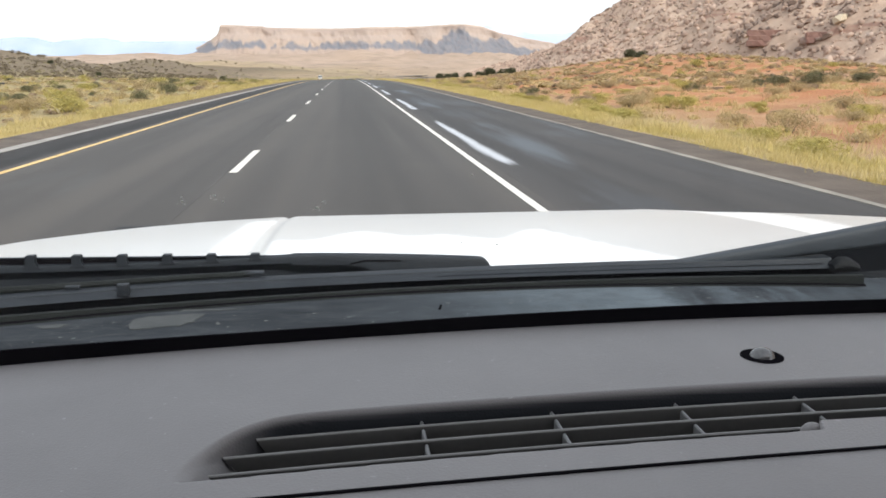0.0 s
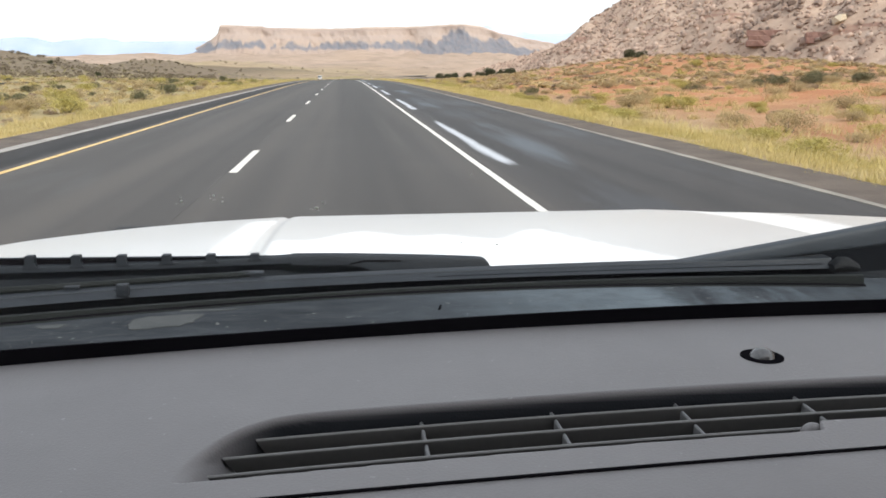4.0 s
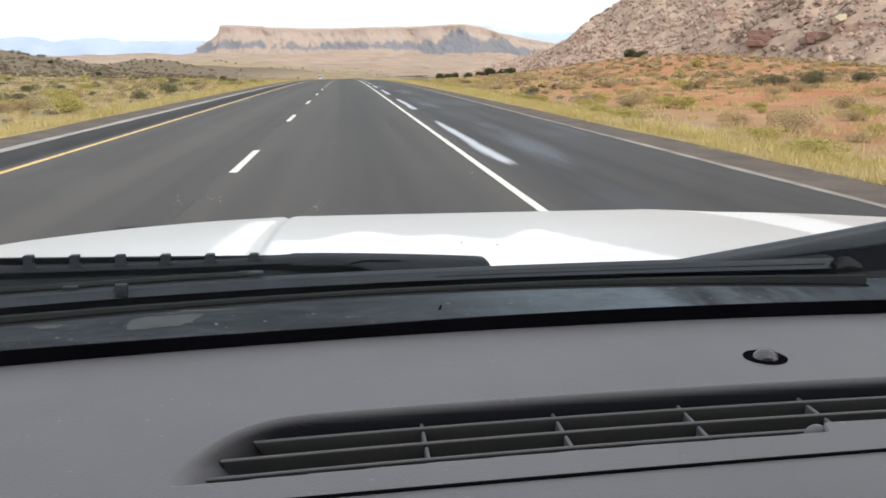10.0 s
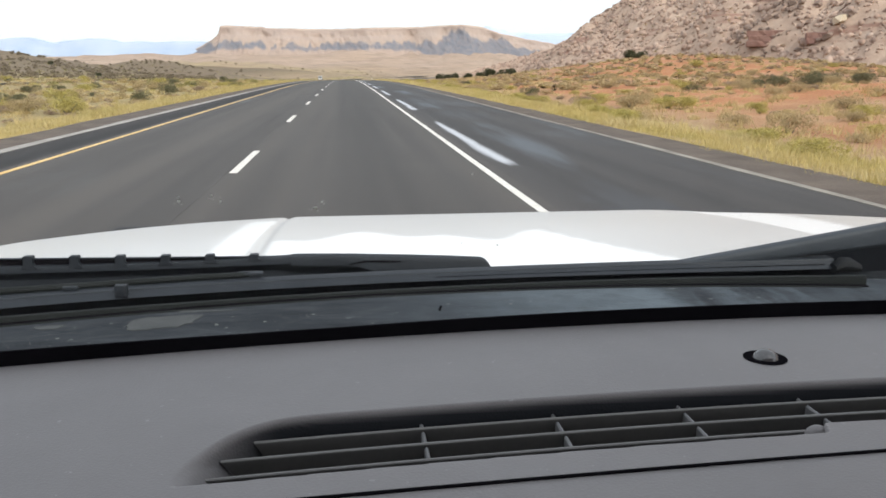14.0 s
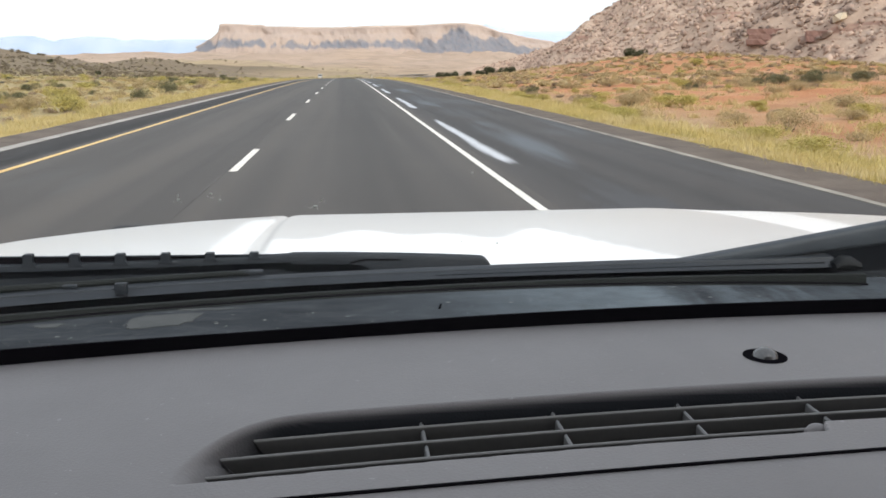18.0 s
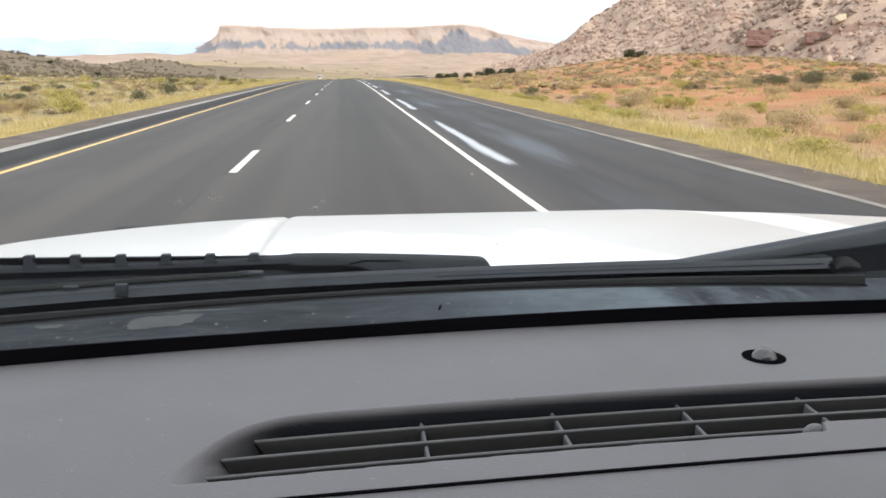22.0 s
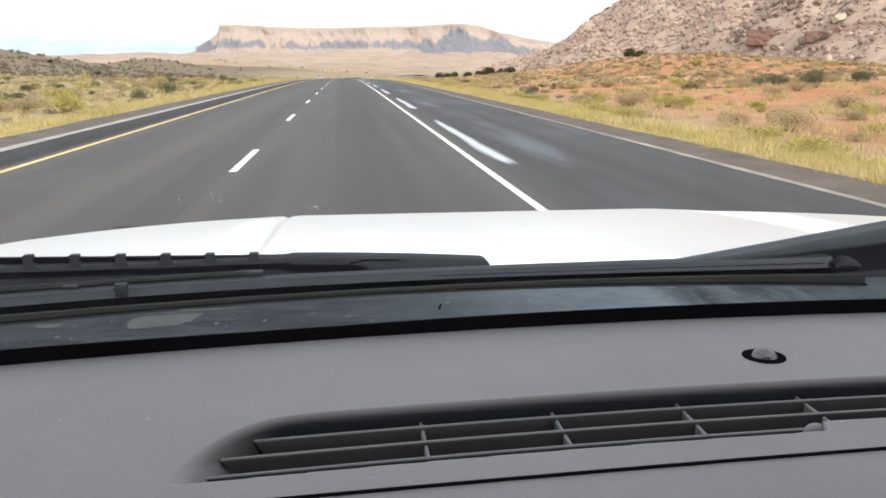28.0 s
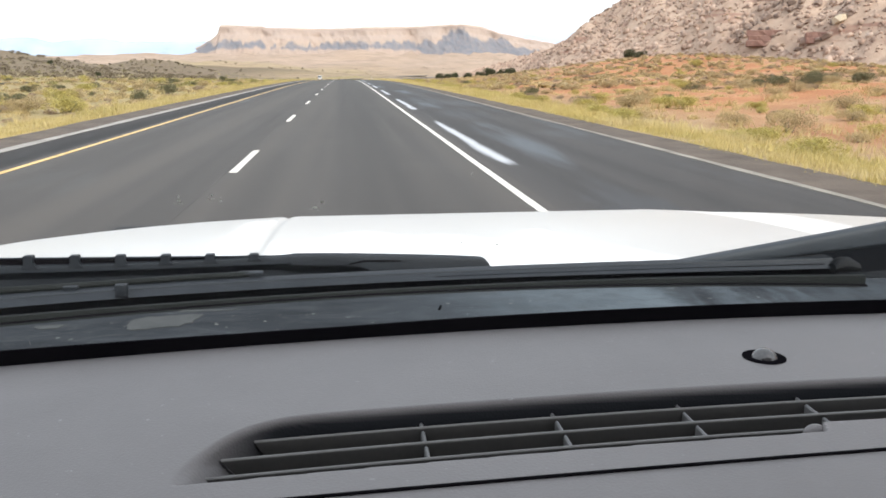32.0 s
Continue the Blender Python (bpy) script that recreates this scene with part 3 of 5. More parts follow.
def scraped_shoulder():
    """The outer shoulder: a slab with a milled, scraped band beside the edge line and patches that come and go; their
    pale sky sheen is put into the colour.
    """
    d = np.concatenate([np.linspace(2.32, 3.0, 18), np.linspace(3.08, 5.97, 30)])
    s = np.concatenate([np.linspace(-900, -20, 120), np.arange(-19, 70, 0.3), np.arange(70, 300, 1.0), np.linspace(305, 900, 90)])
    dm, sm = np.meshgrid(d, s, indexing="ij")
    patch_sheen, milled_sheen = np.zeros_like(dm), np.zeros_like(dm)
    r = random.Random(17)
    wander = np.array([noise.noise((q * 0.35, 3.0, 0.0)) for q in s])[None, :]
    patchy = np.array([noise.noise((p * 1.6, q * 0.22, 4.0)) for p, q in zip(dm.ravel(), sm.ravel())]).reshape(dm.shape)
    for k in range(-36, 30):
        s0 = 12.3 + 18.3 * k
        t = np.clip((sm - s0) / 13.5, 0, 1)
        band = np.exp(-(((dm - 2.64 - 0.04 * wander) / (0.10 + 0.05 * (1 - t))) ** 2))
        milled_sheen = np.maximum(milled_sheen, band * smooth01(t / 0.12) * smooth01((1 - t) / 0.25))
        cx, half, length, cy = 3.0 + r.uniform(-0.1, 0.9), r.uniform(0.25, 0.65), r.uniform(4.0, 8.0), s0 + r.uniform(3, 9)
        patch_sheen = np.maximum(patch_sheen, np.exp(-((dm - cx) / half) ** 2 - ((sm - cy) / length) ** 4) * np.clip(0.75 + 1.1 * patchy, 0, 1))
    patch_sheen = np.maximum(patch_sheen, np.exp(-((dm - 5.6) / 0.22) ** 2) * np.clip(0.1 + 1.2 * patchy, 0, 0.45))
    top = np.stack([bend(sm) + dm, sm, grade(sm) - 0.002], -1).reshape(-1, 3)
    ob = raw("shoulder", top.tolist(), grid_faces(len(d), len(s)), M_SHOULDER, road, "dark asphalt outer shoulder with a scraped band and pale sheen in its colour")
    for key, val in (("patch_sheen", patch_sheen), ("milled_sheen", milled_sheen)):
        ob.data.attributes.new(key, "FLOAT", "POINT").data.foreach_set("value", val.ravel().astype(np.float32))
    so = ob.modifiers.new("thickness", "SOLIDIFY")
    so.thickness, so.offset = 0.3, -1
    return ob


scraped_shoulder()
strip("lane_joint", -1.81, -1.79, -900, 900, 0.003, 0.02, M_JOINT, road, 0.8, 0.018, "worn irregular paving joint between the lanes")
far_road = strip("opposite_road", -47.5, -36.5, -900, 900, 0.12, 0.5, M_ROAD, None, 8.0)
tagged(far_road, "dark asphalt carriageway for oncoming traffic", "road", kind="structure")
strip("edge_line", -46.2, -46.05, -900, 900, 0.125, 0.02, M_PAINT_W, far_road)
strip("edge_line", -38.2, -38.05, -900, 900, 0.125, 0.02, M_PAINT_Y, far_road)


# ---- mesa and far ranges ----
def mesa():
    nu, nv = 640, 72
    u = np.linspace(-1180, 1500, nu)
    prof_t = np.linspace(0, 1, nv)
    # share of the height and of the run, from the foot to the rim
    ht = np.interp(prof_t, (0, 0.02, 0.3, 0.55, 0.78, 0.84, 0.90, 0.93, 1.0), (0.0, 0.0, 0.16, 0.46, 0.70, 0.76, 0.93, 0.99, 1.0))
    run = np.interp(prof_t, (0, 0.02, 0.3, 0.55, 0.78, 0.84, 0.90, 0.93, 1.0), (0.0, 0.0, 0.42, 0.68, 0.86, 0.90, 0.92, 0.95, 1.3))
    top = np.interp(u, (-1180, -980, -830, -760, -700, -664, -652, -640, -600, -420, -400, 0, 240, 560, 640, 668, 700, 740, 800, 840, 900, 1000, 1150, 1300, 1500),
                    (30, 50, 92, 122, 152, 176, 190, 230, 233, 226, 219, 217, 226, 240, 243, 240, 238, 234, 218, 203, 193, 173, 150, 110, 60))
    top += np.array([noise.fractal((q / 45, 1.0, 0.0), 1.0, 2.0, 4) * 3.0 for q in u])
    verts, shale = [], []
    for i, q in enumerate(u):
        bay = noise.noise((q / 260.0, 0.0, 9.0)) * 70
        bend_back = ((q - 50) / 1300) ** 2 * 160
        fan = 1 - abs(noise.fractal((q / 88.0, 3.0, 0.0), 0.8, 2.0, 3)) * 1.7
        # shale crest; two bumps put the right buttresses' bluish shade into the colour
        crest = 0.49 + 0.17 * fan + 0.32 * math.exp(-((q - 610) / 75) ** 2) + 0.26 * math.exp(-((q - 850) / 65) ** 2) + 0.35 * float(smooth01((-q - 640) / 60))
        sole = 0.31 + 0.05 * noise.noise((q / 120.0, 7.0, 0.0)) - 0.17 * float(smooth01((q - 330) / 120))
        for j in range(nv):
            g = noise.fractal((q / 110.0 + 0.35 * ht[j], ht[j] * 1.4, 2.0), 0.9, 2.1, 5)
            depth = 420 * run[j] + bay - 44 * g * math.sin(math.pi * min(1, ht[j])) ** 0.9 * (1 - 0.7 * max(0, min(1, (-q - 560) / 160)))
            verts.append((q, 4080 + depth + bend_back, top[i] * ht[j] - 6 + 40 * (1 - ht[j]) - (90 if j == 0 else 0)))
            rib = 0.07 * noise.noise(((q + 90 * ht[j]) / 30.0, ht[j] * 1.2, 4.0)) + 0.05 * noise.noise((q / 9.0, ht[j] * 6.0, 1.0))
            shale.append(float(smooth01((crest + rib - ht[j]) / 0.13) * smooth01((ht[j] - sole + rib) / 0.10)))
    me = raw("mesa", verts, grid_faces(nu, nv), M_MESA, smooth=True)
    me.data.attributes.new("ht", "FLOAT", "POINT").data.foreach_set("value", np.tile(ht, nu).astype(np.float32))
    me.data.attributes.new("shale", "FLOAT", "POINT").data.foreach_set("value", np.array(shale, np.float32))
    return tagged(me, "broad flat-topped sandstone mesa with grey shale bands", "mesa", kind="structure")


mesa()


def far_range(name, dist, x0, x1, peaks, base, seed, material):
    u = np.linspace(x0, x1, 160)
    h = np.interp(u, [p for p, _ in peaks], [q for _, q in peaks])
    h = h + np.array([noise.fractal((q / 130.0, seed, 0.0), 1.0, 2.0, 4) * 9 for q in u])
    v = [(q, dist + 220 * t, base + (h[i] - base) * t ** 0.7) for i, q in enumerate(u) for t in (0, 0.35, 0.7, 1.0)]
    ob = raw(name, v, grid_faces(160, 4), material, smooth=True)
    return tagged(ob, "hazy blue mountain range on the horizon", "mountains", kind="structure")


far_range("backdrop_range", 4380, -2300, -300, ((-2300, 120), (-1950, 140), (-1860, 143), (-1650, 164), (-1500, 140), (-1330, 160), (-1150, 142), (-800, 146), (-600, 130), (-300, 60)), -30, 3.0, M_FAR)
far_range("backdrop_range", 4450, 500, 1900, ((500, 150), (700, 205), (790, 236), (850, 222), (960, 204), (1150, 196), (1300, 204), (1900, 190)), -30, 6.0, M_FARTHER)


# ---- the pickup truck that carries the camera ----
CX = 0.31            # its middle line
truck = tagged(new("pickup_truck"), "white pickup truck with a grained grey dashboard, parked wipers", "vehicle")
truck.location = (CX, 0.9, 0.0)


def under(ob):
    """Parents ob, built in world coordinates, under the truck."""
    ob.parent = truck
    ob.matrix_parent_inverse = Matrix.Translation((-CX, -0.9, 0.0))
    return ob


def hood_z(c, y):
    u = y - 1.05
    a = np.abs(c)
    z = 1.257 - 0.035 * u - 0.066 * u * u - 0.35 * np.clip(y - 2.15, 0, None) ** 1.6
    flank = np.clip((c - 0.474 - 0.010 * (y - 1.31)) / 0.165, 0, 1)
    right = 0.010 * flank + 0.07 * np.clip(c - 0.62, 0, None) ** 1.5 + 1.6 * np.clip(c - 1.08, 0, None) ** 1.5
    left = 0.045 * np.clip(a - 0.46, 0, None) + 0.022 * np.clip(a - 0.68, 0, None) + 0.06 * np.clip(a - 0.80, 0, None) ** 1.5 + 1.2 * np.clip(a - 1.05, 0, None) ** 1.5
    groove = 0.007 * np.exp(-(((c + 0.450 + 0.012 * (y - 1.1)) / 0.011) ** 2))
    return z - np.where(c < 0, left, right) - groove


def hood():
    c, y = np.unique(np.concatenate([np.linspace(-1.13, 1.13, 118), np.linspace(-0.50, -0.42, 43), np.linspace(0.44, 0.60, 41)])), np.linspace(1.02, 2.52, 110)
    cc, yv = np.meshgrid(c, y, indexing="ij")
    z = hood_z(cc, yv)
    n = cc.size
    top = np.stack([cc + CX, yv, z], -1).reshape(-1, 3)
    low = top - [0, 0, 0.018]
    nc = len(c)
    f = grid_faces(nc, 110)
    faces = f + [[k + n for k in q[::-1]] for q in f]
    idx = np.arange(n).reshape(nc, 110)
    ring = list(idx[:, 0]) + list(idx[-1, 1:]) + list(idx[::-1, -1][1:]) + list(idx[0, ::-1][1:-1])
    faces += [[int(a0), int(b0), int(b0 + n), int(a0 + n)] for a0, b0 in zip(ring, ring[1:] + ring[:1])]
    ob = under(raw("hood", np.concatenate([top, low]).tolist(), faces, M_WHITE, label="glossy white steel hood with a raised middle", smooth=True))
    # mask of the painted glare: ridge flank, rear middle, strip along the groove
    glare = smooth01((cc - 0.474 - 0.010 * (yv - 1.31)) / 0.006) * (1 - smooth01((cc - 0.625 - 0.165 * (yv - 1.36)) / 0.03))
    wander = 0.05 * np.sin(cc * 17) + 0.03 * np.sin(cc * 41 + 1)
    rear_glare = smooth01((1.40 + wander - 2.8 * np.clip(cc - 0.03, 0, None) - yv) / 0.05) * smooth01((cc + 0.45) / 0.03)
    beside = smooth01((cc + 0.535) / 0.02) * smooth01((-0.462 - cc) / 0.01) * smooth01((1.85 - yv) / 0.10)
    glare = np.maximum(glare, np.maximum(rear_glare, beside))
    ob.data.attributes.new("glare", "FLOAT", "POINT").data.foreach_set("value", np.tile(glare.ravel(), 2).astype(np.float32))
    return ob


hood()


def side_panel(outline, x, thick):
    """An upright panel: its outline in (y, z), set at x."""
    bm = bmesh.new()
    face = bm.faces.new([bm.verts.new((x - thick / 2, y, z)) for y, z in outline])
    ex = bmesh.ops.extrude_face_region(bm, geom=[face])
    bmesh.ops.translate(bm, verts=[g for g in ex["geom"] if isinstance(g, bmesh.types.BMVert)], vec=(thick, 0, 0))
    bmesh.ops.recalc_face_normals(bm, faces=bm.faces[:])
    return bm


def arch(y, z, r, n=16):
    """Points of a wheel opening, from front to rear over the top."""
    return [(y + r * math.cos(math.pi * k / n), z + r * math.sin(math.pi * k / n)) for k in range(n + 1)]


def road_wheel(x, y, sgn):
    bm = bmesh.new()
    turn = Matrix.Translation((x, y, 0.395)) @ Matrix.Rotation(radians(90), 4, "Y")
    bmesh.ops.create_cone(bm, cap_ends=True, segments=40, radius1=0.39, radius2=0.39, depth=0.26, matrix=turn)
    bmesh.ops.bevel(bm, geom=[k for k in bm.edges if len(k.link_faces) == 2 and k.calc_face_angle() > 1.0], offset=0.04, segments=3, affect="EDGES")
    wheel = under(finish("wheel", bm, M_TYRE, label="black rubber tyre"))
    bm = bmesh.new()
    bmesh.ops.create_cone(bm, cap_ends=True, segments=32, radius1=0.23, radius2=0.23, depth=0.02, matrix=Matrix.Translation((x + sgn * 0.125, y, 0.395)) @ Matrix.Rotation(radians(90), 4, "Y"))
    part("rim", bm, M_STEEL, wheel, "plain steel rim")


for sgn in (-1, 1):
    ys = np.linspace(0.72, 2.50, 14)
    top = [(float(q), float(hood_z(np.array(sgn * 1.06), max(float(q), 1.02))) - 0.022) for q in ys]
    outline = top + [(2.50, 0.58)] + [(q, z) for q, z in arch(1.75, 0.42, 0.47) if z > 0.45] + [(0.72, 0.52)]
    under(finish("fender", side_panel(outline, CX + sgn * 1.06, 0.05), M_WHITE, label="white front fender", smooth=False))
    road_wheel(CX + sgn * 0.84, 1.75, sgn)
    road_wheel(CX + sgn * 0.84, -2.1, sgn)
under(finish("grille_panel", box(bmesh.new(), CX - 1.02, CX + 1.02, 2.44, 2.52, 0.60, 1.06, 0.03), M_BLACK, label="dark front grille panel"))
under(finish("bumper", box(bmesh.new(), CX - 1.06, CX + 1.06, 2.52, 2.66, 0.48, 0.70, 0.04, 3), M_STEEL, label="plain steel front bumper"))
under(finish("chassis", box(bmesh.new(), CX - 0.70, CX + 0.70, -3.1, 2.4, 0.40, 0.55, 0.02), M_BLACK, label="dark underbody"))


# cowl: dusty panel under the wipers, its front lip, the rubber seal behind the hood
def front_y(x):
    return 0.580 - 0.16 * (x - 0.31) ** 2


def ribbon(name, xs, y0, y1, z0, z1, material, label="", thick=0.012):
    """A curved band from side to side: rear edge (y0, z0) and front edge (y1, z1) as functions of x."""
    n = len(xs)
    v = [(x, y0(x), z0(x)) for x in xs] + [(x, y1(x), z1(x)) for x in xs]
    v += [(a, b, c - thick) for a, b, c in v]
    f = [(i, i + 1, n + i + 1, n + i) for i in range(n - 1)] + [(2 * n + i, 3 * n + i, 3 * n + i + 1, 2 * n + i + 1) for i in range(n - 1)]
    f += [(i, 2 * n + i, 2 * n + i + 1, i + 1) for i in range(n - 1)] + [(n + i, n + i + 1, 3 * n + i + 1, 3 * n + i) for i in range(n - 1)]
    f += [(0, n, 3 * n, 2 * n), (n - 1, 3 * n - 1, 4 * n - 1, 2 * n - 1)]
    return under(raw(name, v, f, material, label=label))


XS = np.linspace(CX - 0.93, CX + 0.93, 80).tolist()


def curve(base):
    return lambda x: base - 0.115 * (x - 0.31) ** 2


def flat(z):
    return lambda x: z


ribbon("cowl_panel", XS, curve(0.62), curve(0.90), flat(1.271), flat(1.272), M_COWL, "dusty dark plastic cowl panel")
ribbon("cowl_well", XS, curve(0.89), curve(1.02), flat(1.225), flat(1.222), M_BLACK, "black well below the wipers")
def lip(x):
    return 1.2690 + 0.0225 * float(smooth01((0.12 - x) / 0.24)) + 0.024 * float(smooth01((x - 0.47) / 0.26))


ribbon("hood_seal", XS, flat(0.995), flat(1.016), lip, lip, M_WIPER, "black rubber seal along the rear of the hood", 0.05)


# dashboard with the defroster vent
def rail(x):
    """The gentle sweep that the vent, its slats and the lower seam share."""
    return 0.0747 * x - 0.103 * np.clip(x, -1, 0.36) ** 2 - 0.0742 * np.clip(x - 0.36, 0, None)


def vent_shape(x, y):
    """0 outside the vent recess, 1 inside; soft at the far lip and the ends, sharp at the near edge."""
    near = 0.3652 + rail(x) + 0.0115 * smooth01((x - 0.2515) / 0.006)
    far = 0.4275 + rail(x) - 0.052 * np.clip((0.0 - x) / 0.086, 0, 1.2) ** 4.0
    fall = smooth01((far + 0.008 - y) / 0.014)
    edge = smooth01((y - near) / 0.0025)
    end = smooth01((x + 0.088 - 0.12 * np.clip(y - 0.37, 0, 1)) / 0.055) * (1 - smooth01((x - 0.70) / 0.02))
    return fall * edge * end


def seam_y(x):
    return 0.3428 + 0.0580 * x - 0.042 * np.clip(x, -1, 0.6) ** 2


def dash_part(name, x, y, label=""):
    gx, gy = np.meshgrid(x, y, indexing="ij")
    f = 0.555 + (front_y(gx) - 0.555) * 1.0
    yv = y[0] + (gy - y[0]) * (f - y[0]) / (y[-1] - y[0])
    z = 1.330 - 0.001 * smooth01((yv - 0.50) / 0.10)
    z = z - 0.050 * vent_shape(gx, yv)
    sy = yv - seam_y(gx)
    z = z - 0.0012 * smooth01((0.0008 - sy) / 0.0016)
    z = z - 0.25 * np.clip(0.27 - yv, 0, None) ** 1.2 - 0.5 * np.clip(np.abs(gx - CX) - 0.86, 0, None)
    ob = raw(name, np.stack([gx, yv, z], -1).reshape(-1, 3).tolist(), grid_faces(len(x), len(y)), M_DASH, label=label, smooth=True)
    # mask for the painted shade: soft at the lip, full inside the recess
    recess_shade = smooth01((vent_shape(gx, yv) - 0.012) / 0.10) * smooth01((gx + 0.094) / 0.055)
    ob.data.attributes.new("recess_shade", "FLOAT", "POINT").data.foreach_set("value", recess_shade.ravel().astype(np.float32))
    sol = ob.modifiers.new("thickness", "SOLIDIFY")
    sol.thickness, sol.offset = 0.003, -1
    return under(ob)


gx = np.unique(np.round(np.concatenate([np.linspace(CX - 0.93, -0.30, 40), np.arange(-0.30, -0.10, 0.004), np.arange(-0.10, 0.03, 0.0007), np.arange(0.03, 0.52, 0.0014), np.linspace(0.52, CX + 0.93, 60)]), 4))
gy = np.unique(np.round(np.concatenate([np.linspace(0.16, 0.32, 20), np.arange(0.32, 0.46, 0.0007), np.arange(0.46, 0.562, 0.002)]), 4))
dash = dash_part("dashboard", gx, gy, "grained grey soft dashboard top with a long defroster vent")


def on_dash(ob):
    ob.parent = dash
    return ob


def slat(y0, x0, x1, h, slant):
    """A thin upright slat with a rounded top edge and a left end that runs to a point at the top."""
    bm = bmesh.new()
    top, rings = 1.3225, []
    for k, x in enumerate(np.linspace(x0, x1, 40)):
        ring = []
        for q, w in ((-0.0013, -h), (-0.0013, -0.0016), (-0.0010, -0.0005), (-0.0003, 0.0), (0.0008, 0.0), (0.0013, -0.0008), (0.0013, -h)):
            xs = x + (slant * -w / h if k == 0 else 0.0)
            ring.append(bm.verts.new((xs, y0 + float(rail(xs)) + q, top + w)))
        rings.append(ring)
    for r0, r1 in zip(rings, rings[1:]):
        for k in range(7):
            bm.faces.new((r0[k], r0[(k + 1) % 7], r1[(k + 1) % 7], r1[k]))
    bm.faces.new(rings[0][::-1])
    bm.faces.new(rings[-1])
    bmesh.ops.recalc_face_normals(bm, faces=bm.faces[:])
    return bm


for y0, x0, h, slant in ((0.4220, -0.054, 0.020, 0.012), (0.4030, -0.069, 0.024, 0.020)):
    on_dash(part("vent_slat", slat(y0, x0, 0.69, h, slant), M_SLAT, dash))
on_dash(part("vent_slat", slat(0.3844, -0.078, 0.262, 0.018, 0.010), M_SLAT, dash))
for k in range(9):
    x = 0.0387 + 0.0785 * k
    y = float(rail(x))
    bm = box(bmesh.new(), x - 0.0011, x + 0.0011, 0.3846 + y, 0.4440 + y, 1.296, 1.3206, 0.0008, 1)
    on_dash(part("vent_divider", bm, M_DIVIDER, dash))
bm = box(bmesh.new(), -0.09, 0.70, 0.364, 0.462, 1.276, 1.281)
on_dash(part("vent_floor", bm, M_BLACK, dash))
bm = bmesh.new()
bmesh.ops.create_uvsphere(bm, u_segments=24, v_segments=12, radius=0.0092, matrix=Matrix.Translation((0.2765, 0.4905, 1.3272)) @ Matrix.Diagonal((1, 1, 1.0, 1)))
on_dash(part("sun_sensor", bm, M_DOME, dash, "smoky clear sensor dome in a round hole"))
bm = bmesh.new()
bmesh.ops.create_cone(bm, cap_ends=True, segments=32, radius1=0.0142, radius2=0.0142, depth=0.003, matrix=Matrix.Translation((0.2763, 0.4905, 1.3290)))
on_dash(part("sensor_socket", bm, M_FRIT, dash))
bm = bmesh.new()
bmesh.ops.create_uvsphere(bm, u_segments=20, v_segments=12, radius=0.0062, matrix=Matrix.Translation((0.2530, 0.3885, 1.3232)) @ Matrix.Diagonal((1.1, 0.8, 0.95, 1)))
on_dash(part("vent_stop", bm, M_DASH, dash))


seam = sweep(bmesh.new(), [(x, seam_y(x), 1.3293) for x in np.linspace(-0.40, 1.10, 60)], rounded(0.0019, 0.002, 0.5))
on_dash(part("panel_gap", seam, M_FRIT, dash, "narrow black gap between dash panels"))
under(part("drain_slot", sweep(bmesh.new(), [(0.0928, 0.818, 1.2722), (0.0958, 0.831, 1.2724)], rounded(0.0024, 0.002, 0.5)), M_FRIT, None))


def smear(x, y, rx, ry, seed):
    """A thin irregular film of dried dust on the cowl."""
    n = 36
    ring = []
    for i in range(n):
        a = 2 * math.pi * i / n
        k = 1 + 0.45 * noise.noise((math.cos(a) * 1.5, math.sin(a) * 1.5, seed)) + 0.25 * noise.noise((math.cos(a) * 5, math.sin(a) * 5, seed))
        up = min(math.sin(a), 0.5)
        ring.append((x + rx * k * math.cos(a) + 0.5 * rx * max(0.0, up), y + ry * k * up, 1.2724))
    low = [(a0, b0, c0 - 0.0008) for a0, b0, c0 in ring]
    return under(raw("dust_smear", ring + low, [tuple(range(n))] + [(i, i + n, (i + 1) % n + n, (i + 1) % n) for i in range(n)], M_DUST, label="pale film of dried dust"))


for k, (x, y, rx, ry) in enumerate(((-0.295, 0.806, 0.014, 0.007), (-0.192, 0.815, 0.034, 0.030), (-0.150, 0.845, 0.030, 0.004))):
    smear(x, y, rx, ry, k * 3.7)
flecks = bmesh.new()
fr = random.Random(8)
for k in range(150):
    x = fr.choice((fr.gauss(-0.10, 0.03), fr.gauss(-0.28, 0.03), fr.gauss(0.06, 0.05), fr.uniform(-0.35, 0.6)))
    y = fr.uniform(0.72, 0.845) - 0.1 * (x - 0.31) ** 2
    s = 0.0003 + 0.0011 * fr.uniform(0, 1) ** 3
    bmesh.ops.create_icosphere(flecks, subdivisions=1, radius=s, matrix=Matrix.Translation((x, y, 1.2722)) @ Matrix.Diagonal((fr.uniform(0.8, 2.2), 1.5, 0.25, 1)))
tagged(under(part("dust_flecks", flecks, M_FLECK, None, "small pale flecks of dried mud")), kind="stuff")


# windshield: curved glass, leaning back over the dash, with its black band and dots
def glass_point(x, up):
    y = front_y(x) + 0.036 - up * 0.66 - 0.05 * up * up
    return (x, y, 1.3165 + up * 0.527)


def glass_sheet(name, x0, x1, u0, u1, material, thick, label="", nx=60, nu=20, lift=0.0):
    v = []
    for x in np.linspace(x0, x1, nx):
        for w in np.linspace(u0, u1, nu):
            p = glass_point(x, w)
            v.append((p[0], p[1] + lift, p[2] + lift))
    ob = raw(name, v, grid_faces(nx, nu), material, label=label, smooth=True)
    so = ob.modifiers.new("thickness", "SOLIDIFY")
    so.thickness, so.offset = thick, 0
    return under(ob)


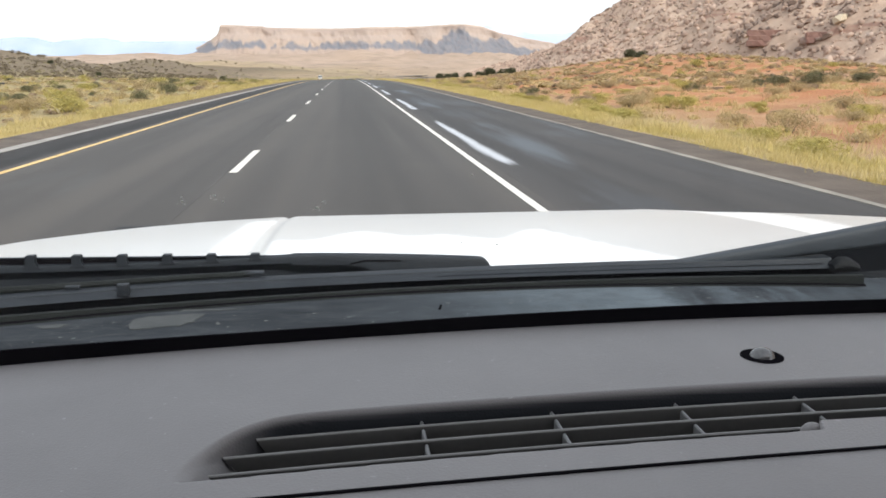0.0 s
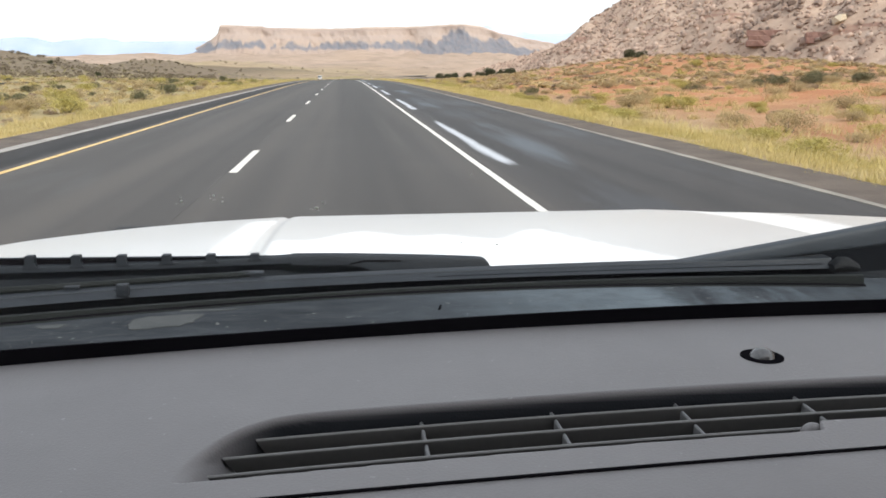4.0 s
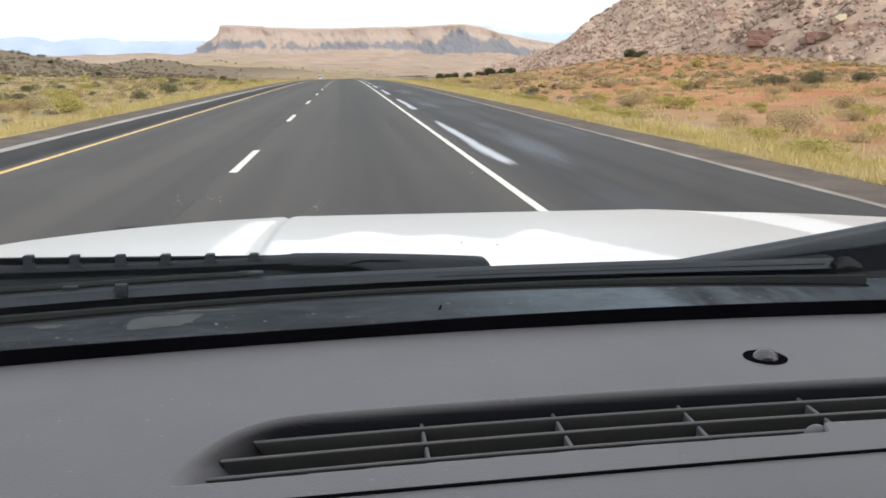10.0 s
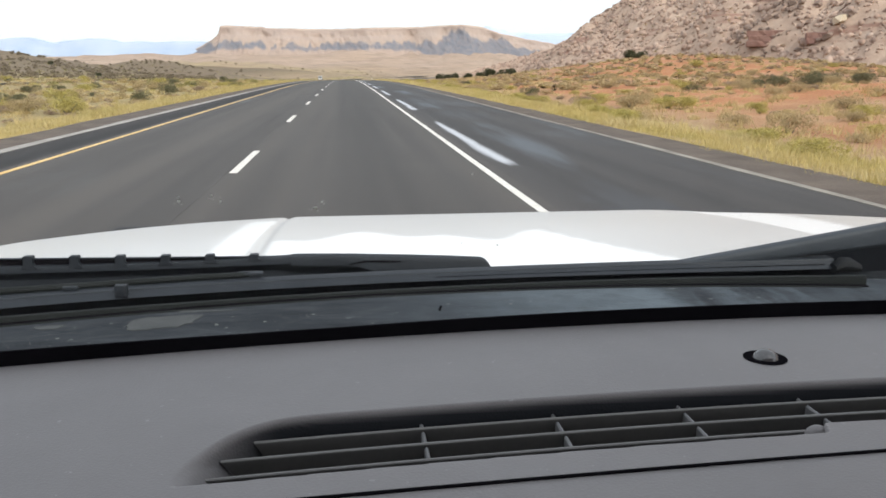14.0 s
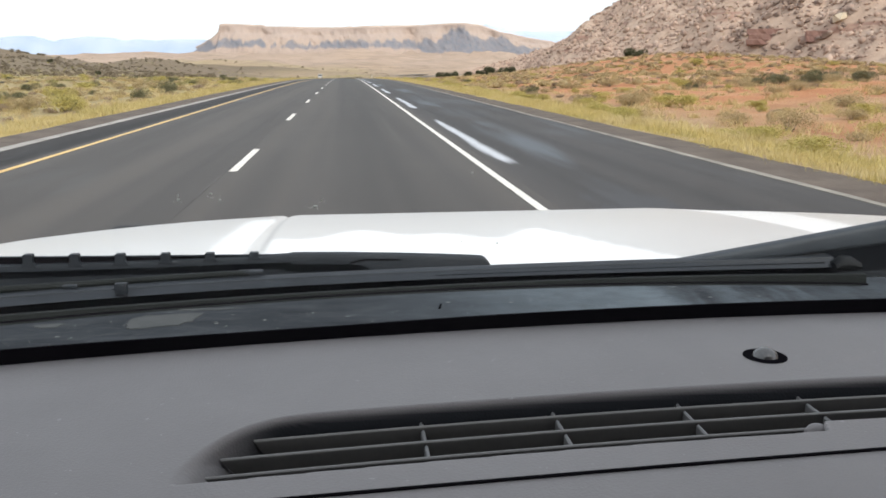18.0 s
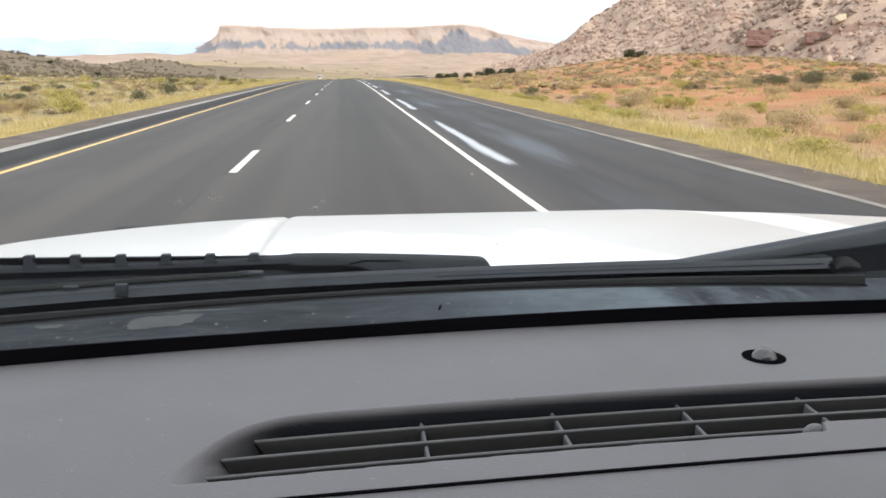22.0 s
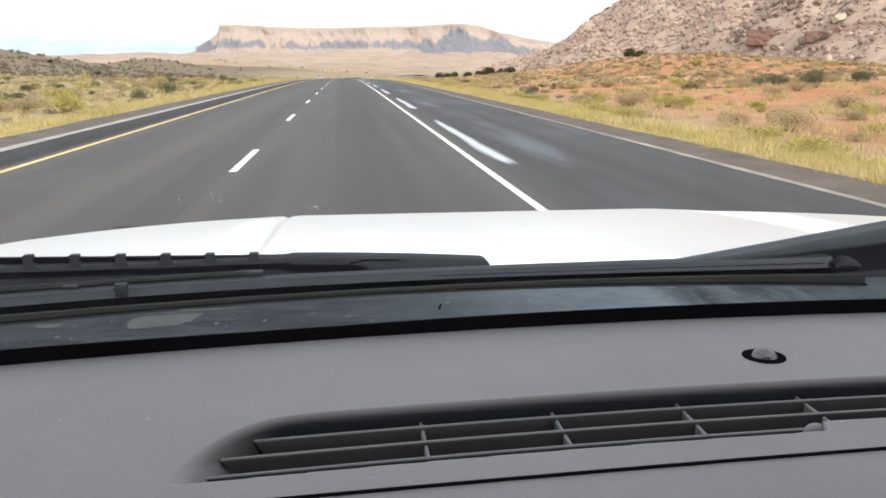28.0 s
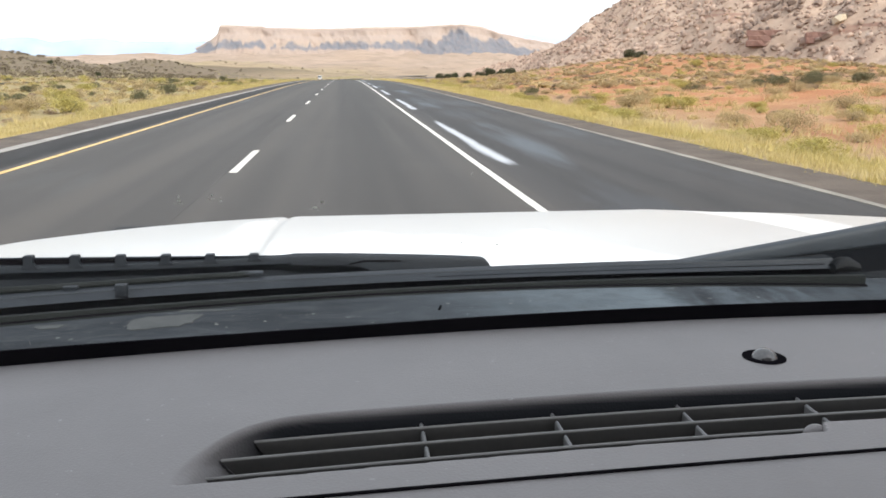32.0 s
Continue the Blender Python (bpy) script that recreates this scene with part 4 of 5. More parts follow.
shield = glass_sheet("windshield", CX - 0.92, CX + 0.92, -0.10, 1.02, M_GLASS, 0.005, "clear slightly dusty windshield")
shield.visible_shadow = False
def band_top(x):
    return float(np.interp(x, (-0.62, -0.30, -0.08, 0.0, 0.10, 0.27, 1.2), (1.3404, 1.3400, 1.3380, 1.3378, 1.3388, 1.3394, 1.3397)))


ribbon("ceramic_band", XS, lambda x: front_y(x) + 0.001, lambda x: front_y(x) + 0.004, band_top, band_top, M_FRIT, "black ceramic band along the glass", 0.04)
verts, faces = [], []
for k in range(560):
    x = CX - 0.90 + k * 0.0032
    b0, z = len(verts), band_top(x)
    verts += [(x + dx, front_y(x) + 0.001, z + dz) for dx, dz in ((-0.0007, -0.001), (0.0007, -0.001), (0.0004, 0.0008), (-0.0004, 0.0008))]
    faces.append((b0, b0 + 1, b0 + 2, b0 + 3))
dots = under(raw("band_dots", verts, faces, M_FRIT))
for x, w, r, wide in ((-0.0859, 0.2535, 0.00085, 1.0), (-0.0692, 0.2589, 0.00075, 0.9), (-0.0657, 0.2516, 0.0006, 0.7), (-0.0177, 0.2385, 0.00085, 1.7), (-0.0141, 0.2463, 0.0006, 0.9), (0.0698, 0.1774, 0.0006, 0.7), (0.0934, 0.1721, 0.0005, 1.6), (0.0659, 0.2748, 0.0005, 1.0)):
    bm = bmesh.new()
    p = Vector(glass_point(x, w)) + Vector((0, 0.004, 0.004))
    bmesh.ops.create_icosphere(bm, subdivisions=2, radius=r, matrix=Matrix.Translation(p) @ Matrix.Diagonal((wide, 0.4, 0.75, 1)))
    for j in range(6):
        o = Vector((random.gauss(0, 1.6) * wide, 0, random.gauss(0, 1.3))) * r
        bmesh.ops.create_icosphere(bm, subdivisions=1, radius=r * random.uniform(0.15, 0.4), matrix=Matrix.Translation(p + o) @ Matrix.Diagonal((1, 0.5, 1.2, 1)))
    under(part("bug_splash", bm, M_SPECK, None, "small dried bug splash on the glass"))


# wipers
def wiper_path(x0, x1, y, z, n=40, k=0.12):
    return [(x, y - k * (x - 0.31) ** 2, z) for x in np.linspace(x0, x1, n)]


def wiper(name, label):
    w = under(new(name))
    w["label"] = label
    w.empty_display_size = 0.1
    return w


def on(ob, par):
    ob.parent = par
    return ob


def cubic(c):
    return lambda x: c[0] + c[1] * x + c[2] * x * x + c[3] * x * x * x


def fascia(x0, x1, y, low, high, thick, n=60, soft=0.35, slope=0.0):
    """A long bar whose rear face runs from low(x) to high(x) at y(x), with a rounded top edge; slope brings its foot rearwards."""
    bm = bmesh.new()
    rings = []
    for x in np.linspace(x0, x1, n):
        l, h, r = low(x), high(x), min(thick, high(x) - low(x)) * soft
        rings.append([bm.verts.new((x, y(x) + q, z)) for q, z in ((-slope, l), (0, h - r), (0.3 * r, h - 0.3 * r), (r, h), (thick - r, h), (thick, h - r), (thick, l))])
    for r0, r1 in zip(rings, rings[1:]):
        for k in range(7):
            bm.faces.new((r0[k], r0[(k + 1) % 7], r1[(k + 1) % 7], r1[k]))
    bm.faces.new(rings[0][::-1])
    bm.faces.new(rings[-1])
    bmesh.ops.recalc_face_normals(bm, faces=bm.faces[:])
    return bm


w1 = wiper("wiper", "black wiper with a ribbed spoiler blade")
rail_top = cubic((1.2959, -0.0145, 0.005, 0.0))
body_top = cubic((1.3001, 0.0415, 0.0618, 0.0))
body_low = cubic((1.2893, 0.0228, 0.0286, 0.0))
on(part("blade", fascia(-0.62, -0.066, flat(0.982), body_low, body_top, 0.012), M_WIPER, None), w1)
on(part("blade_rail", fascia(-0.62, -0.066, flat(0.985), lambda x: rail_top(x) - 0.0013, rail_top, 0.004), M_WIPER, None), w1)
# dark sheet added behind the ribs so that their openings read dark
on(part("rib_backing", fascia(-0.62, -0.071, flat(0.9872), lambda x: body_top(x) - 0.003, lambda x: rail_top(x) - 0.0006, 0.003), M_FRIT, None), w1)
for k in range(9):
    x = -0.1151 - 0.0521 * k
    bm = bmesh.new()
    z0, z1 = body_top(x) - 0.003, rail_top(x) + 0.0032
    rib = [bm.verts.new((x + dx, 0.9805, z)) for dx, z in ((-0.0088, z0), (0.0092, z0), (0.0052, z0 + 0.40 * (z1 - z0)), (0.0056, z1 - 0.0012), (0.0046, z1), (-0.0044, z1), (-0.0054, z1 - 0.0012), (-0.0050, z0 + 0.40 * (z1 - z0)))]
    face = bm.faces.new(rib)
    ex = bmesh.ops.extrude_face_region(bm, geom=[face])
    bmesh.ops.translate(bm, verts=[g for g in ex["geom"] if isinstance(g, bmesh.types.BMVert)], vec=(0, 0.009, 0))
    bmesh.ops.recalc_face_normals(bm, faces=bm.faces[:])
    on(part("blade_rib", bm, M_WIPER, None, smooth=False), w1)


def cap_top(x):
    return 1.2971 - 0.031 * x - 0.116 * x * x - 0.015 * max(0.0, (x - 0.160) / 0.0185) ** 3.0


def cap_low(x):
    return 1.2838 - 0.0115 * float(smooth01((x - 0.005) / 0.04)) - 0.030 * x + 0.004 * max(0.0, (x - 0.13) / 0.04) ** 2


on(part("end_cap", fascia(-0.071, 0.1785, flat(0.979), cap_low, cap_top, 0.016), M_WIPER, None), w1)
on(part("cap_groove", fascia(0.0, 0.063, flat(0.9782), lambda x: 1.2848 - 0.030 * x + 0.004 * float(smooth01(x / 0.02)), lambda x: 1.2868 - 0.030 * x + 0.004 * float(smooth01(x / 0.02)), 0.002), M_FRIT, None), w1)
on(part("cap_groove", fascia(0.063, 0.150, flat(0.9782), lambda x: 1.2765 - 0.032 * x, lambda x: 1.2779 - 0.032 * x, 0.002), M_FRIT, None), w1)
on(part("hinge", box(bmesh.new(), 0.078, 0.128, 0.968, 0.977, 1.2695, 1.2725, 0.001), M_WIPER, None), w1)
on(part("arm", sweep(bmesh.new(), [(x, 0.955 - 0.11 * (x - 0.31) ** 2, 1.2846 + 0.0030 * float(smooth01((x + 0.36) / 0.24))) for x in np.linspace(-0.62, -0.116, 30)], lambda t: rounded(0.010, 0.0095 - 0.0035 * t, 0.5)), M_RUBBER, None), w1)
on(part("clip", box(bmesh.new(), -0.128, -0.100, 0.930, 0.942, 1.2868, 1.2902, 0.0012), M_WIPER, None), w1)
on(part("arm_clip", box(bmesh.new(), -0.313, -0.297, 0.902, 0.908, 1.2830, 1.2872, 0.0012), M_WIPER, None), w1)
w2 = wiper("wiper", "black wiper with a long blade and tapered arm")
blade_y = curve(0.935)
strip_y = cubic((0.8715, 0.1053, -0.2273, -0.0255))
on(part("blade", fascia(-0.62, 0.60, blade_y, cubic((1.2777, 0.0020, -0.0131, 0.0215)), cubic((1.2846, 0.0024, -0.0056, 0.0268)), 0.020, 80, 0.18, 0.012), M_WIPER, None), w2)
on(part("blade_groove", fascia(0.10, 0.585, lambda x: blade_y(x) - 0.0066, cubic((1.2797, 0.0, -0.006, 0.024)), cubic((1.2810, 0.0, -0.006, 0.024)), 0.002, 40), M_FRIT, None), w2)
on(part("blade_channel", fascia(-0.62, 0.61, lambda x: blade_y(x) + 0.006, flat(1.255), cubic((1.2775, 0.0020, -0.0131, 0.0215)), 0.012, 60), M_ARM, None), w2)
on(part("rubber_strip", fascia(-0.62, 0.600, lambda x: strip_y(x) + 0.010, flat(1.268), cubic((1.2769, -0.0002, 0.0203, -0.0005)), 0.007, 80, 0.2), M_RUBBER, None), w2)
on(part("rubber_lip", fascia(-0.62, 0.600, lambda x: strip_y(x) + 0.005, flat(1.268), lambda x: 1.2741, 0.005, 80), M_FRIT, None), w2)
on(part("rubber_edge", fascia(-0.62, 0.590, lambda x: strip_y(x) + 0.001, flat(1.268), lambda x: 1.2732, 0.003, 80), M_RUBBER, None), w2)
on(part("end_cap", sweep(bmesh.new(), wiper_path(0.592, 0.624, 0.922, 1.2842, 10), lambda t: [(u, (w + 0.006) * min(1, 0.45 + 2.2 * t) * (1 - max(0, t - 0.6) * 1.2) - 0.006) for u, w in rounded(0.020, 0.020, 0.8)]), M_ARM, None), w2)
on(part("clip", box(bmesh.new(), -0.2545, -0.2415, 0.889, 0.898, 1.2775, 1.2905, 0.001), M_WIPER, None), w2)
# thin black line along the clip's lower edge
on(part("clip_underline", box(bmesh.new(), -0.2560, -0.2405, 0.8885, 0.898, 1.2762, 1.2775, 0.0003), M_FRIT, None), w2)
arm_path = [(0.40 + 0.46 * t, 0.955 - 0.03 * t, 1.2765 + 0.058 * t + 0.0065 * min(1, 1.4 * t)) for t in np.linspace(0, 1, 20)]
on(part("arm", sweep(bmesh.new(), arm_path, lambda t: rounded(0.020, 0.012 + 0.021 * min(1, t * 1.4), 0.35)), M_ARMGREY, None), w2)

# unseen cab shell around and behind the camera; its roof keeps the sun off the dash
bm = box(bmesh.new(), CX - 0.86, CX + 0.86, -1.15, -0.085, 1.86, 1.90, 0.015)
under(finish("cab_roof", bm, M_LINING, label="plain grey headliner"))
for sgn in (-1, 1):
    x = CX + sgn * 0.95
    bm = box(bmesh.new(), x - 0.04, x + 0.04, -1.2, 0.55, 0.55, 1.22, 0.02)
    under(finish("door", bm, M_LINING, label="plain grey door panel"))
    bm = sweep(bmesh.new(), [(x - sgn * 0.02, 0.50, 1.25), (x - sgn * 0.06, 0.20, 1.56), (x - sgn * 0.10, -0.10, 1.88)], rounded(0.07, 0.07, 0.5))
    under(finish("windshield_pillar", bm, M_LINING, label="grey windshield pillar"))
# unseen; the opening above this wall lets more light onto the dash
rear = under(finish("cab_rear_wall", box(bmesh.new(), CX - 0.93, CX + 0.93, -1.22, -1.16, 0.55, 1.30, 0.02), M_LINING, label="plain grey rear wall of the cab"))
part("header", box(bmesh.new(), CX - 0.85, CX + 0.85, -1.215, -1.165, 1.74, 1.858, 0.01), M_LINING, rear)
for sgn in (-1, 1):
    part("post", box(bmesh.new(), CX + sgn * 0.80 - 0.06, CX + sgn * 0.80 + 0.06, -1.215, -1.165, 1.302, 1.738, 0.01), M_LINING, rear)
    under(finish("door_pillar", box(bmesh.new(), CX + sgn * 0.90 - 0.03, CX + sgn * 0.90 + 0.03, -0.62, -0.50, 1.222, 1.858, 0.01), M_LINING, label="grey pillar behind the door"))
bm = box(bmesh.new(), CX - 0.9, CX + 0.9, -1.16, 0.5, 0.55, 0.60)
under(finish("cab_floor", bm, M_BLACK, label="dark cab floor"))
bm = box(bmesh.new(), CX - 0.9, CX + 0.9, 0.15, 0.22, 0.60, 1.29, 0.03)
under(finish("dashboard_face", bm, M_LINING, label="grey lower dashboard"))

# plain outer skin and load bed that close the truck behind the cab
bm = box(bmesh.new(), CX - 0.88, CX + 0.88, -1.22, -0.06, 1.902, 1.935, 0.015)
under(finish("roof_panel", bm, M_WHITE, label="white roof panel"))
for sgn in (-1, 1):
    x = CX + sgn * 1.005
    bm = box(bmesh.new(), x - 0.012, x + 0.012, -1.2, 0.72, 0.55, 1.215, 0.01)
    under(finish("door_skin", bm, M_WHITE, label="white outer door panel"))
    outline = [(-1.24, 0.55), (-1.24, 1.20), (-3.2, 1.20), (-3.2, 0.55)] + [(q, z) for q, z in reversed(arch(-2.1, 0.42, 0.47)) if z > 0.57]
    under(finish("bed_side", side_panel(outline, x, 0.06), M_WHITE, label="white side of the load bed", smooth=False))
under(finish("bed_floor", box(bmesh.new(), CX - 0.97, CX + 0.97, -3.2, -1.24, 0.66, 0.72, 0.01), M_BLACK, label="dark bed floor"))
under(finish("tailgate", box(bmesh.new(), CX - 0.97, CX + 0.97, -3.24, -3.18, 0.62, 1.2, 0.02), M_WHITE, label="white tailgate"))


# ---- plants, rocks and roadside things ----
def tuft(rng, count, radius, height, leaf, lean=0.5, lobes=5):
    """A shrub of many small leaf clumps on a few stems: returns verts and faces."""
    v, f = [], []
    centres = [(rng.uniform(-0.55, 0.55) * radius, rng.uniform(-0.55, 0.55) * radius, height * rng.uniform(0.25, 0.58), rng.uniform(0.38, 0.62)) for _ in range(lobes)]
    for k in range(count):
        cx, cy, cz, cr = centres[k % lobes]
        a, b = rng.uniform(0, 2 * math.pi), math.acos(rng.uniform(-0.85, 1))
        r = cr * rng.uniform(0.72, 1.05)
        p = np.array([cx + r * radius * math.sin(b) * math.cos(a), cy + r * radius * math.sin(b) * math.sin(a), max(0.02 + 0.05 * rng.uniform(0, 1), cz + r * height * 0.62 * math.cos(b))])
        s = leaf * rng.uniform(0.6, 1.3)
        q = np.array([rng.gauss(0, 1), rng.gauss(0, 1), rng.gauss(0.6, 0.6)])
        q /= np.linalg.norm(q)
        w = np.cross(q, [rng.gauss(0, 1), rng.gauss(0, 1), rng.gauss(0, 1)])
        w /= np.linalg.norm(w)
        b0 = len(v)
        v += [tuple(p - w * s * 0.5), tuple(p + q * s * 0.55 + w * s * 0.15), tuple(p + w * s * 0.5), tuple(p - q * s * 0.5)]
        f.append((b0, b0 + 1, b0 + 2, b0 + 3))
    return v, f


def stems(bm, rng, n, radius, height):
    for k in range(n):
        a = 2 * math.pi * k / n + rng.uniform(-0.4, 0.4)
        top = Vector((math.cos(a) * radius * 0.6, math.sin(a) * radius * 0.6, height * 0.62))
        sweep(bm, [(0, 0, -0.1), tuple(top * 0.5 + Vector((0, 0, 0.05 * height))), tuple(top)], lambda t: [(0.02 * (1.2 - t) * math.cos(q), 0.02 * (1.2 - t) * math.sin(q)) for q in (0, 2.1, 4.2)])
    return bm


rng = random.Random(5)
SHRUBS = []
for kind, material, label, n in (("sagebrush", M_SAGE, "grey-green sagebrush shrub on desert soil", 3), ("rabbitbrush", M_RABBIT, "yellow-green rabbitbrush in bloom by the road", 2), ("dry_shrub", M_BROWN, "dry brown shrub on desert soil", 2), ("greasewood", M_GREASE, "dark green greasewood bush at the foot of the slope", 2)):
    for k in range(n):
        base = tagged(new(kind), label, "shrub", kind + " beside the road")
        v, f = tuft(rng, 2600, 0.62, 0.75 if kind != "dry_shrub" else 0.5, 0.036, lobes=9)
        raw("foliage", v, f, material, base)
        part("stems", stems(bmesh.new(), rng, 5, 0.5, 0.6), M_BARK, base)
        base.scale = (0.8, 0.8, 0.8)
        base.location = (-30 - 8 * k, -60 - 9 * len(SHRUBS), land(-30 - 8 * k, -60 - 9 * len(SHRUBS)))
        SHRUBS.append(base)


def place(base, x, y, size, squash=1.0):
    m = Matrix.LocRotScale((x, y, land(x, y) - 0.03), Euler((0, 0, rng.uniform(0, 6.28))), None)
    ob = copy_thing(base, m)
    ob.scale = (size * rng.uniform(0.9, 1.2), size * rng.uniform(0.9, 1.2), size * squash * rng.uniform(0.8, 1.1))
    return ob


# single shrubs on the slope to the side and in the median
for k in range(190):
    y = 20 + 112 * rng.uniform(0, 1) ** 0.8
    x = float(bend(y)) + rng.uniform(9.8, 12 + y * 0.62)
    place(rng.choice(SHRUBS[:3] * 2 + SHRUBS[3:5] + SHRUBS[5:7] + SHRUBS[8:9]), x, y, 0.45 + 1.0 * rng.uniform(0, 1) ** 1.8, 0.8)
for k in range(46):
    y = rng.uniform(18, 150)
    place(rng.choice(SHRUBS[3:5]), float(bend(y)) + rng.uniform(9.8, 19), y, rng.uniform(0.6, 1.3), 0.8)
for k in range(190):
    y = rng.uniform(22, 150)
    place(rng.choice(SHRUBS[:3] * 2 + SHRUBS[3:5] * 2 + SHRUBS[5:7] + SHRUBS[7:9] * 2), -rng.uniform(11.3, 15 + y * 0.38), y, 0.5 + 1.0 * rng.uniform(0, 1) ** 1.6)

verge_rng, rng = rng, random.Random(77)
for k in range(26):
    y = 15 + 75 * rng.uniform(0, 1) ** 1.1
    place(rng.choice(SHRUBS[3:5]), float(bend(y)) + rng.uniform(8.8, 10.8), y, rng.uniform(0.6, 1.05), 0.7)
rng = verge_rng
place(SHRUBS[3], 47.6, 109.4, 2.3)
place(SHRUBS[0], 45.0, 106.0, 1.3)
for x, y in ((30, 60), (33, 64), (36, 58), (41, 66), (46, 62), (52, 70), (24, 44), (27, 47), (29, 42), (37, 80), (43, 84)):
    place(SHRUBS[rng.randrange(3)], x, y, rng.uniform(0.9, 1.5), 0.8)


for x, y, size in ((30.6, 58.0, 1.5), (32.5, 59.5, 1.9), (34.2, 58.2, 1.6), (36.4, 60.0, 2.0), (38.6, 58.6, 1.7), (40.4, 60.4, 1.5), (25.0, 57.0, 1.2)):
    place(SHRUBS[7 + int(size * 10) % 2], x, y, size, 0.8)


def scatter(name, label, material, count, where, size, leaves, leaf, seed, squash=0.7):
    """A field of shrubs, too many to count, as one mesh."""
    r = random.Random(seed)
    variants = [np.array(tuft(r, leaves, 0.65, 0.8, leaf)[0]) for _ in range(6)]
    quads = np.arange(leaves * 4).reshape(-1, 4)
    vs, fs, n = [], [], 0
    while n < count:
        x, y = where(r)
        s, a = r.uniform(*size), r.uniform(0, 6.28)
        t = variants[n % 6]
        c, q = math.cos(a) * s, math.sin(a) * s
        vs.append(np.stack([x + t[:, 0] * c - t[:, 1] * q, y + t[:, 0] * q + t[:, 1] * c, land(x, y) - 0.05 + t[:, 2] * s * squash], -1))
        fs.append(quads + n * leaves * 4)
        n += 1
    v, f = np.concatenate(vs), np.concatenate(fs)
    me = bpy.data.meshes.new(name)
    me.vertices.add(len(v))
    me.vertices.foreach_set("co", v.ravel())
    me.loops.add(f.size)
    me.loops.foreach_set("vertex_index", f.ravel())
    me.polygons.add(len(f))
    me.polygons.foreach_set("loop_start", np.arange(len(f)) * 4)
    me.update(calc_edges=True)
    me.materials.append(material)
    return tagged(new(name, me), label, "shrubs", kind="stuff")


def right_field(r):
    y = r.uniform(70, 420)
    return float(bend(y)) + r.uniform(10, 26 + 0.42 * y), y


def left_field(r):
    y = r.uniform(90, 700)
    return float(bend(y)) - r.uniform(12, 60 + 0.55 * y), y


def near_median(r):
    y = 22 + 150 * r.uniform(0, 1)
    return -r.uniform(11, 20 + 0.42 * y), y


def left_hill(r):
    y = r.uniform(280, 760)
    return -r.uniform(0.15, 0.5) * y, y


def far_plain(r):
    while True:
        y = r.uniform(420, 1900)
        x = r.uniform(-0.45 * y, 0.5 * y)
        if noise.noise((x / 60.0, y / 140.0, 2.0)) > 0.12:
            return x, y


def hill_side(r):
    y = r.uniform(120, 760)
    return r.uniform(130, 300), y


def passed_slope(r):
    return r.uniform(14, 90), r.uniform(-640, -20)


def not_on_road(fn):
    def pick(r):
        while True:
            x, y = fn(r)
            d = x - float(bend(y))
            if not (-8 < d < 8 or -50 < d < -34):
                return x, y
    return pick


scatter("sagebrush_field", "grey-green sagebrush scattered over the slope", M_SAGE, 1500, not_on_road(right_field), (0.5, 1.3), 60, 0.26, 11)
scatter("dry_brush_field", "dry brown brush scattered over the desert", M_BROWN, 1100, not_on_road(right_field), (0.4, 1.0), 50, 0.26, 12)
scatter("sagebrush_field", "grey-green sagebrush across the median", M_OLIVE, 1500, not_on_road(left_field), (0.6, 1.5), 90, 0.18, 13, 0.6)
scatter("rabbitbrush_field", "yellow-green brush across the median", M_RABBIT, 800, not_on_road(left_field), (0.5, 1.2), 90, 0.18, 14, 0.6)
scatter("hill_brush", "dark scrub on the low hill", M_SCRUB, 1700, left_hill, (0.8, 2.4), 40, 0.3, 15, 0.9)
scatter("plain_brush", "dark scrub dotted over the far plain", M_SCRUB, 900, not_on_road(far_plain), (1.0, 2.6), 36, 0.34, 16, 0.7)
scatter("hill_side_brush", "dry scrub between the rocks of the hillside", M_BROWN, 500, hill_side, (0.8, 1.8), 40, 0.28, 17)
def near_slope(r):
    y = 14 + 210 * r.uniform(0, 1) ** 1.2
    return float(bend(y)) + r.uniform(9.5, 18 + 0.5 * y), y


def near_left(r):
    y = 16 + 260 * r.uniform(0, 1) ** 1.3
    return -r.uniform(10.5, 22 + 0.4 * y), y


CLUMPS = (("slope", near_slope, 1100, 41), ("median", near_left, 800, 42))
scatter("median_brush", "low grey-green brush in the median", M_SAGE, 420, near_median, (0.35, 0.8), 110, 0.16, 19)
scatter("median_brush", "low dry brush in the median", M_BROWN, 380, near_median, (0.3, 0.7), 110, 0.16, 20)
scatter("slope_brush", "dry shrubs on the red slope beside the road", M_SAGE, 700, not_on_road(passed_slope), (0.6, 1.4), 36, 0.3, 18)


